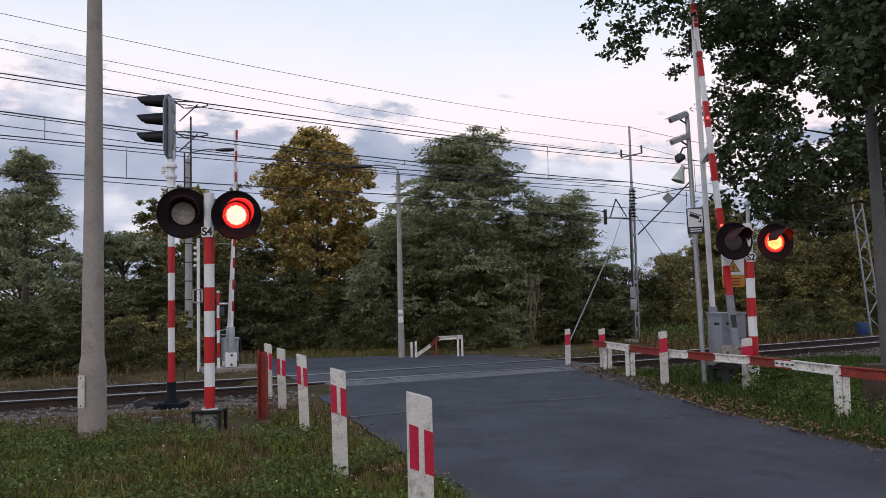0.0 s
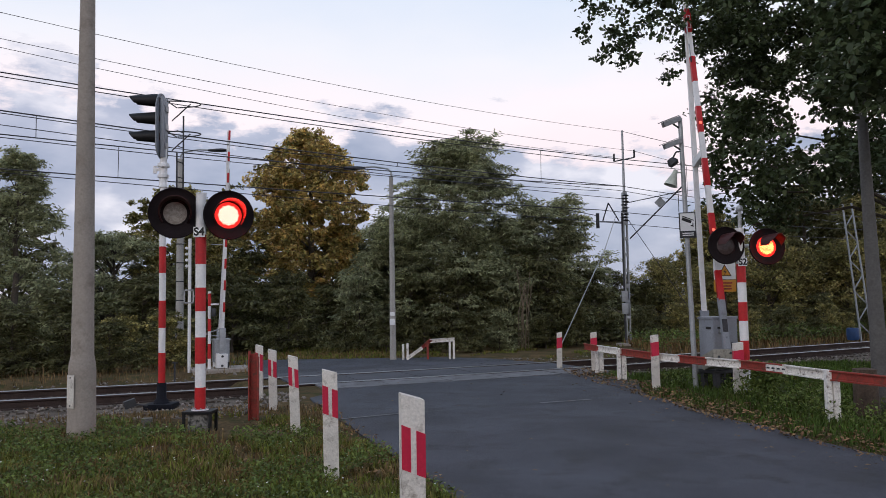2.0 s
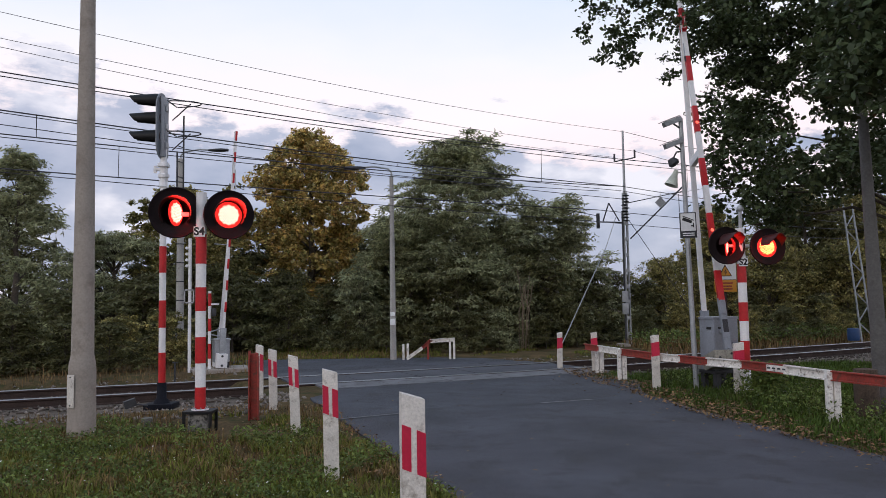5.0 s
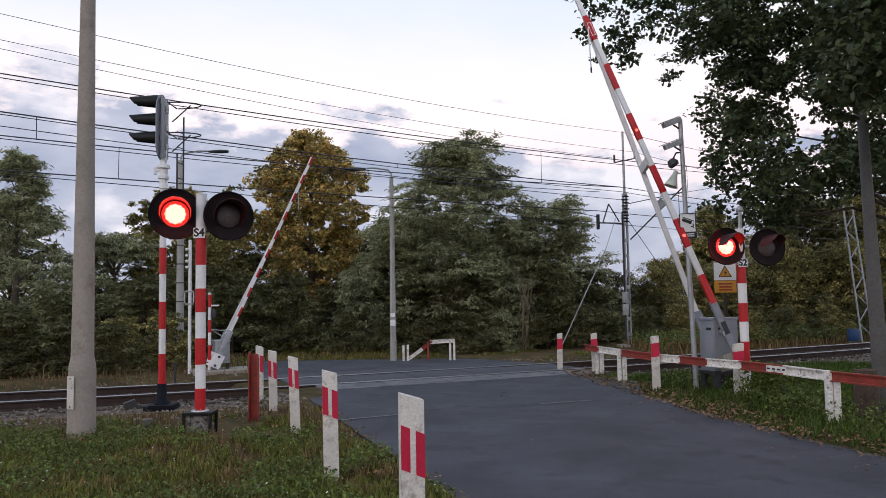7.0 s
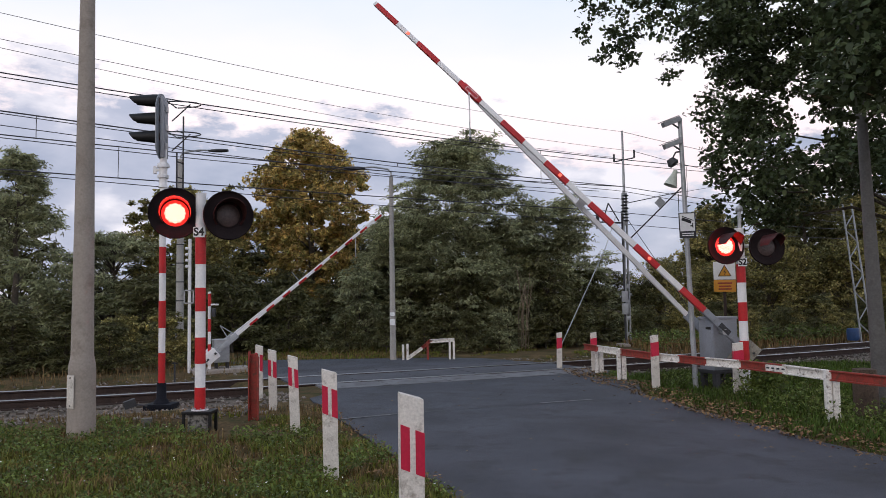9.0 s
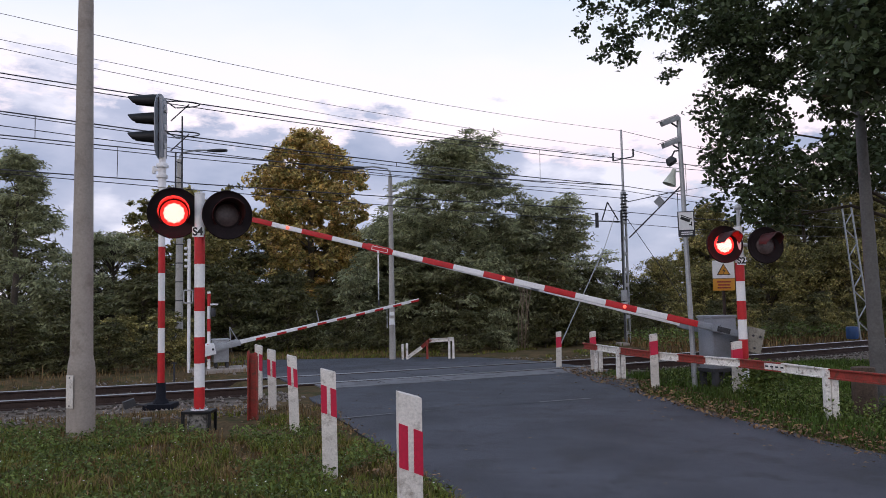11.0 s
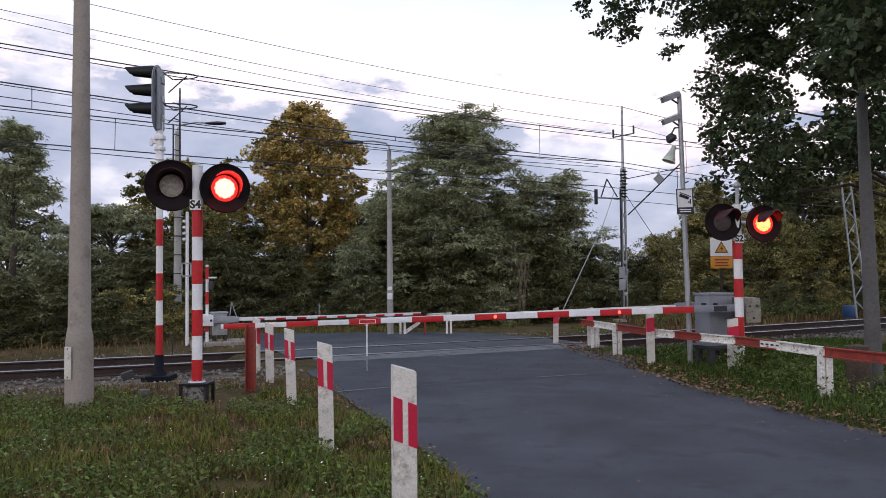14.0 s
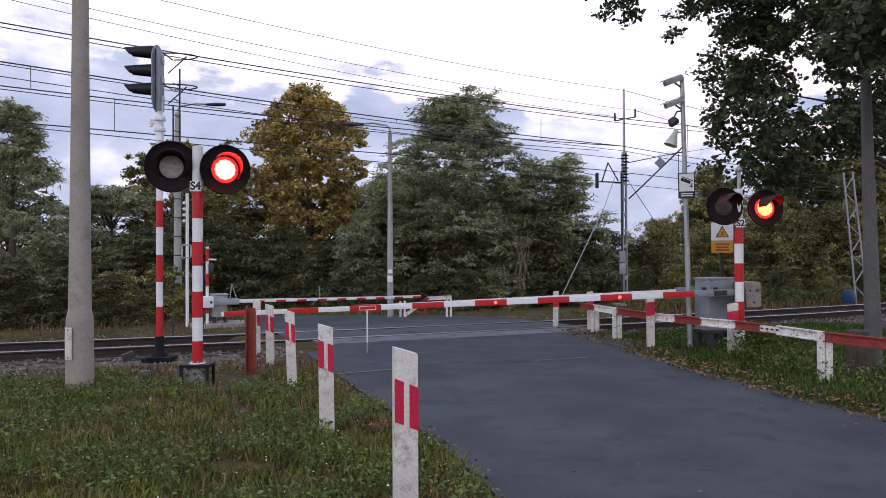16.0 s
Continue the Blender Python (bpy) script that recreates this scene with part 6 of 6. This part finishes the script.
    # fallen leaves along the edges
    P = np.array(scatter(2600, 2.6, 7.5, 5.0, 17.5, lambda x, y: -0.25 < x - road_right(y) < 0.75 + 0.5 * nz(x, y, 1.5)))
    P[:, 2] = np.maximum(P[:, 2], 0.012) + 0.02
    o = leaf_cloud("fallen_leaves", P, np.tile([0, 0, 2.0], (len(P), 1)), 0.06, M_LITTER, None, rng)
    tagged(o, "brown fallen leaves along the road's edge", "fallen leaves", kind="stuff")
    P = np.array(scatter(1500, -6.5, 0.9, 3.5, 12.0, lambda x, y: x < road_left(y) + 0.12 and (x > road_left(y) - 0.5 or nz(x, y, 0.7, 3) > 0.1)))
    P[:, 2] = np.maximum(P[:, 2], 0.01) + 0.03
    o = leaf_cloud("fallen_leaves", P, np.tile([0, 0, 2.0], (len(P), 1)), 0.05, M_LITTER, None, rng)
    tagged(o, "brown fallen leaves in the grass", "fallen leaves", kind="stuff")
    P = np.array(scatter(130, -1.5, 5.0, 4.5, 16.0, lambda x, y: road_left(y) + 0.1 < x < road_right(y) - 0.05 and (x > road_right(y) - 0.9 or rng.uniform() < 0.12)))
    P[:, 2] = 0.022
    o = leaf_cloud("fallen_leaves", P, np.tile([0, 0, 6.0], (len(P), 1)), 0.05, M_LITTER, None, rng)
    tagged(o, "scattered fallen leaves on the asphalt", "fallen leaves", kind="stuff")
    P = np.array(scatter(520, -8, 0.3, 4.2, 11, left))
    P[:, 2] += rng.uniform(0.06, 0.15, len(P))
    o = leaf_cloud("small_flowers", P, np.tile([0, 0, 2.0], (len(P), 1)), 0.02, M_FLOWER, None, rng)
    tagged(o, "tiny white flowers in the grass", "flowers", kind="stuff")


def stones():
    rng = np.random.default_rng(17)
    n = 9000
    pts = []
    while len(pts) < n:
        x = rng.uniform(-14, 24)
        off = rng.uniform(-2.3, GAUGE + 2.0)
        p = rail_point(x, off)
        if on_road(p.x, p.y, 0.05):
            continue
        z = -0.13 if -1.5 < off < GAUGE + 1.5 else ground_z(p.x, p.y) + 0.01
        pts.append((p.x, p.y, z))
    for _ in range(2200):  # gravel by the signals
        x, y = rng.uniform(-7.0, -2.6), rng.uniform(10.4, 14.0)
        if noise.noise(Vector((x * 0.9, y * 0.9, 21))) > -0.25 and y > 10.9 + 0.2 * (x + 4):
            pts.append((x, y, ground_z(x, y) + 0.005))
    c = np.array(pts)
    n = len(c)
    oct_ = np.array([(1, 0, 0), (0, 1, 0), (-1, 0, 0), (0, -1, 0), (0, 0, 0.8), (0, 0, -0.8)])
    s = rng.uniform(0.014, 0.042, n)[:, None, None]
    v = c[:, None, :] + oct_[None] * s * rng.uniform(0.6, 1.4, (n, 6, 1)) + rng.normal(0, 0.006, (n, 6, 3))
    f = np.array([(0, 1, 4), (1, 2, 4), (2, 3, 4), (3, 0, 4), (1, 0, 5), (2, 1, 5), (3, 2, 5), (0, 3, 5)])
    idx = (np.arange(n)[:, None, None] * 6 + f[None]).reshape(-1)
    me = bpy.data.meshes.new("ballast_stones")
    me.vertices.add(n * 6)
    me.vertices.foreach_set("co", v.reshape(-1))
    me.loops.add(n * 24)
    me.loops.foreach_set("vertex_index", idx.astype(np.int32))
    me.polygons.add(n * 8)
    me.polygons.foreach_set("loop_start", np.arange(0, n * 24, 3, dtype=np.int32))
    me.update(calc_edges=True)
    me.materials.append(M_STONE)
    tagged(new("ballast_stones", me), "loose grey ballast stones round the rails", "ballast", kind="stuff")


woods()
oak()
verges()
stones()


# ---- what moves ----
def flash(lens, on):
    """Turn the disc's glowing face out during the given spans of seconds."""
    home = lens.location.copy()
    aim = lens["aim"]
    lit = on[0][0] <= 0
    a = 0.0 if lit else 180.0
    rows = [(0, pose(*home, 0, 0, a + aim))]
    for t in sorted(t for s in on for t in s if 0 < t < 16):
        f0 = round(t * FPS) - 1
        if f0 / FPS < 0.05 or f0 + 3 > 15.9 * FPS:
            continue
        for i in range(4):
            rows.append(((f0 + i) / FPS, pose(*home, 0, 0, a + aim + 60 * i)))
        a += 180.0
    rows.append((16.0, pose(*home, 0, 0, a + aim)))
    walk(lens, rows)


def motions():
    left = [(0.16, 0.74), (1.2, 1.8), (2.28, 2.86), (3.36, 3.94), (4.43, 5.0), (5.5, 6.07), (6.57, 7.17), (7.66, 8.27), (8.74, 9.33), (9.81, 10.4), (10.89, 11.45), (11.93, 12.55), (12.95, 13.57), (14.07, 14.7), (15.14, 15.75)]
    right = [(-1, 0.19), (0.68, 1.24), (1.74, 2.33), (2.78, 3.4), (3.88, 4.48), (4.95, 5.55), (6.03, 6.6), (7.14, 7.71), (8.19, 8.79), (9.27, 9.86), (10.34, 10.94), (11.4, 11.98), (12.44, 13.06), (13.53, 14.11), (14.64, 15.19), (15.7, 17)]
    flash(LENS["S4L"], left)
    flash(LENS["S4R"], right)
    flash(LENS["S2L"], [(13.07 if a == 12.95 else a, b) for a, b in left])
    right2 = [(a + 0.1 if a == 12.44 else a, b) for a, b in right]
    flash(LENS["S2R"], right2)
    near = [(0, 86.5), (4.2, 86.5), (4.8, 86.0), (5.4, 83.2), (6.3, 75.6), (6.5, 73.8), (7.0, 68.4), (7.5, 62.9), (8.0, 57.2), (8.5, 51.3), (9.0, 45.1), (9.2, 42.3), (10.0, 30.0), (10.7, 18.8), (11.3, 9.9), (11.5, 7.2), (11.7, 4.6), (11.9, 1.8), (12.0, 0.4), (12.1, -1.35), (12.2, -2.8), (12.3, -2.9), (12.4, -1.5), (12.5, -0.5), (12.6, -0.4), (12.7, -1.15), (12.8, -2.5), (12.9, -3.2), (13.0, -2.2), (13.1, -1.25), (13.2, -0.8), (13.3, -1.05), (13.4, -1.9),
            (13.5, -2.85), (13.6, -2.5), (13.7, -1.7), (13.8, -1.15), (13.9, -1.15), (14.0, -1.55), (14.1, -2.2), (14.2, -2.8), (14.3, -2.35), (14.4, -1.9), (14.6, -1.65), (14.7, -1.95), (14.8, -2.5), (14.9, -2.8), (15.0, -2.5),
            (15.1, -2.05), (15.2, -1.95), (15.3, -2.1), (15.4, -2.45), (15.5, -2.7), (15.6, -2.5), (15.7, -2.25), (15.8, -2.1), (15.9, -2.1), (16, -2.2)]
    far = [(0, 88.4), (4.2, 88.4), (4.8, 87.6), (5.4, 83.5), (6.3, 73.0), (7.0, 65.0), (7.5, 59.0), (8.0, 53.0), (8.5, 46.0), (9.0, 39.2), (10.0, 25.5), (10.7, 15.5), (11.3, 7.6), (11.7, 2.9), (11.9, 1.1), (12.1, 0.0), (16, 0.0)]
    for key, rows, s in (("near", near, 1), ("far", far, -1)):
        boom, rod = BOOM[key], BOOM[key + "_rod"]
        at, hang = boom.location.copy(), rod.location.copy()
        swing = []
        for t, a in rows:
            lean = 0.0
            if key == "near":  # the raised boom leans back from the road
                lean = 14.5 * (max(0.0, a) / 86.5) ** 1.23
                a += float(np.interp(a, (0, 20, 45, 57, 63, 74, 86.5), (0, 0.1, 0.6, 2.3, 2.8, 3.4, 4.2)))
            swing.append((t, a, lean))
        walk(boom, [(t, pose(*at, -lean, 0, 0) @ pose(0, 0, 0, 0, s * a, 0)) for t, a, lean in swing])
        walk(rod, [(t, pose(*hang, 0, -s * a, 0)) for t, a, lean in swing])


motions()
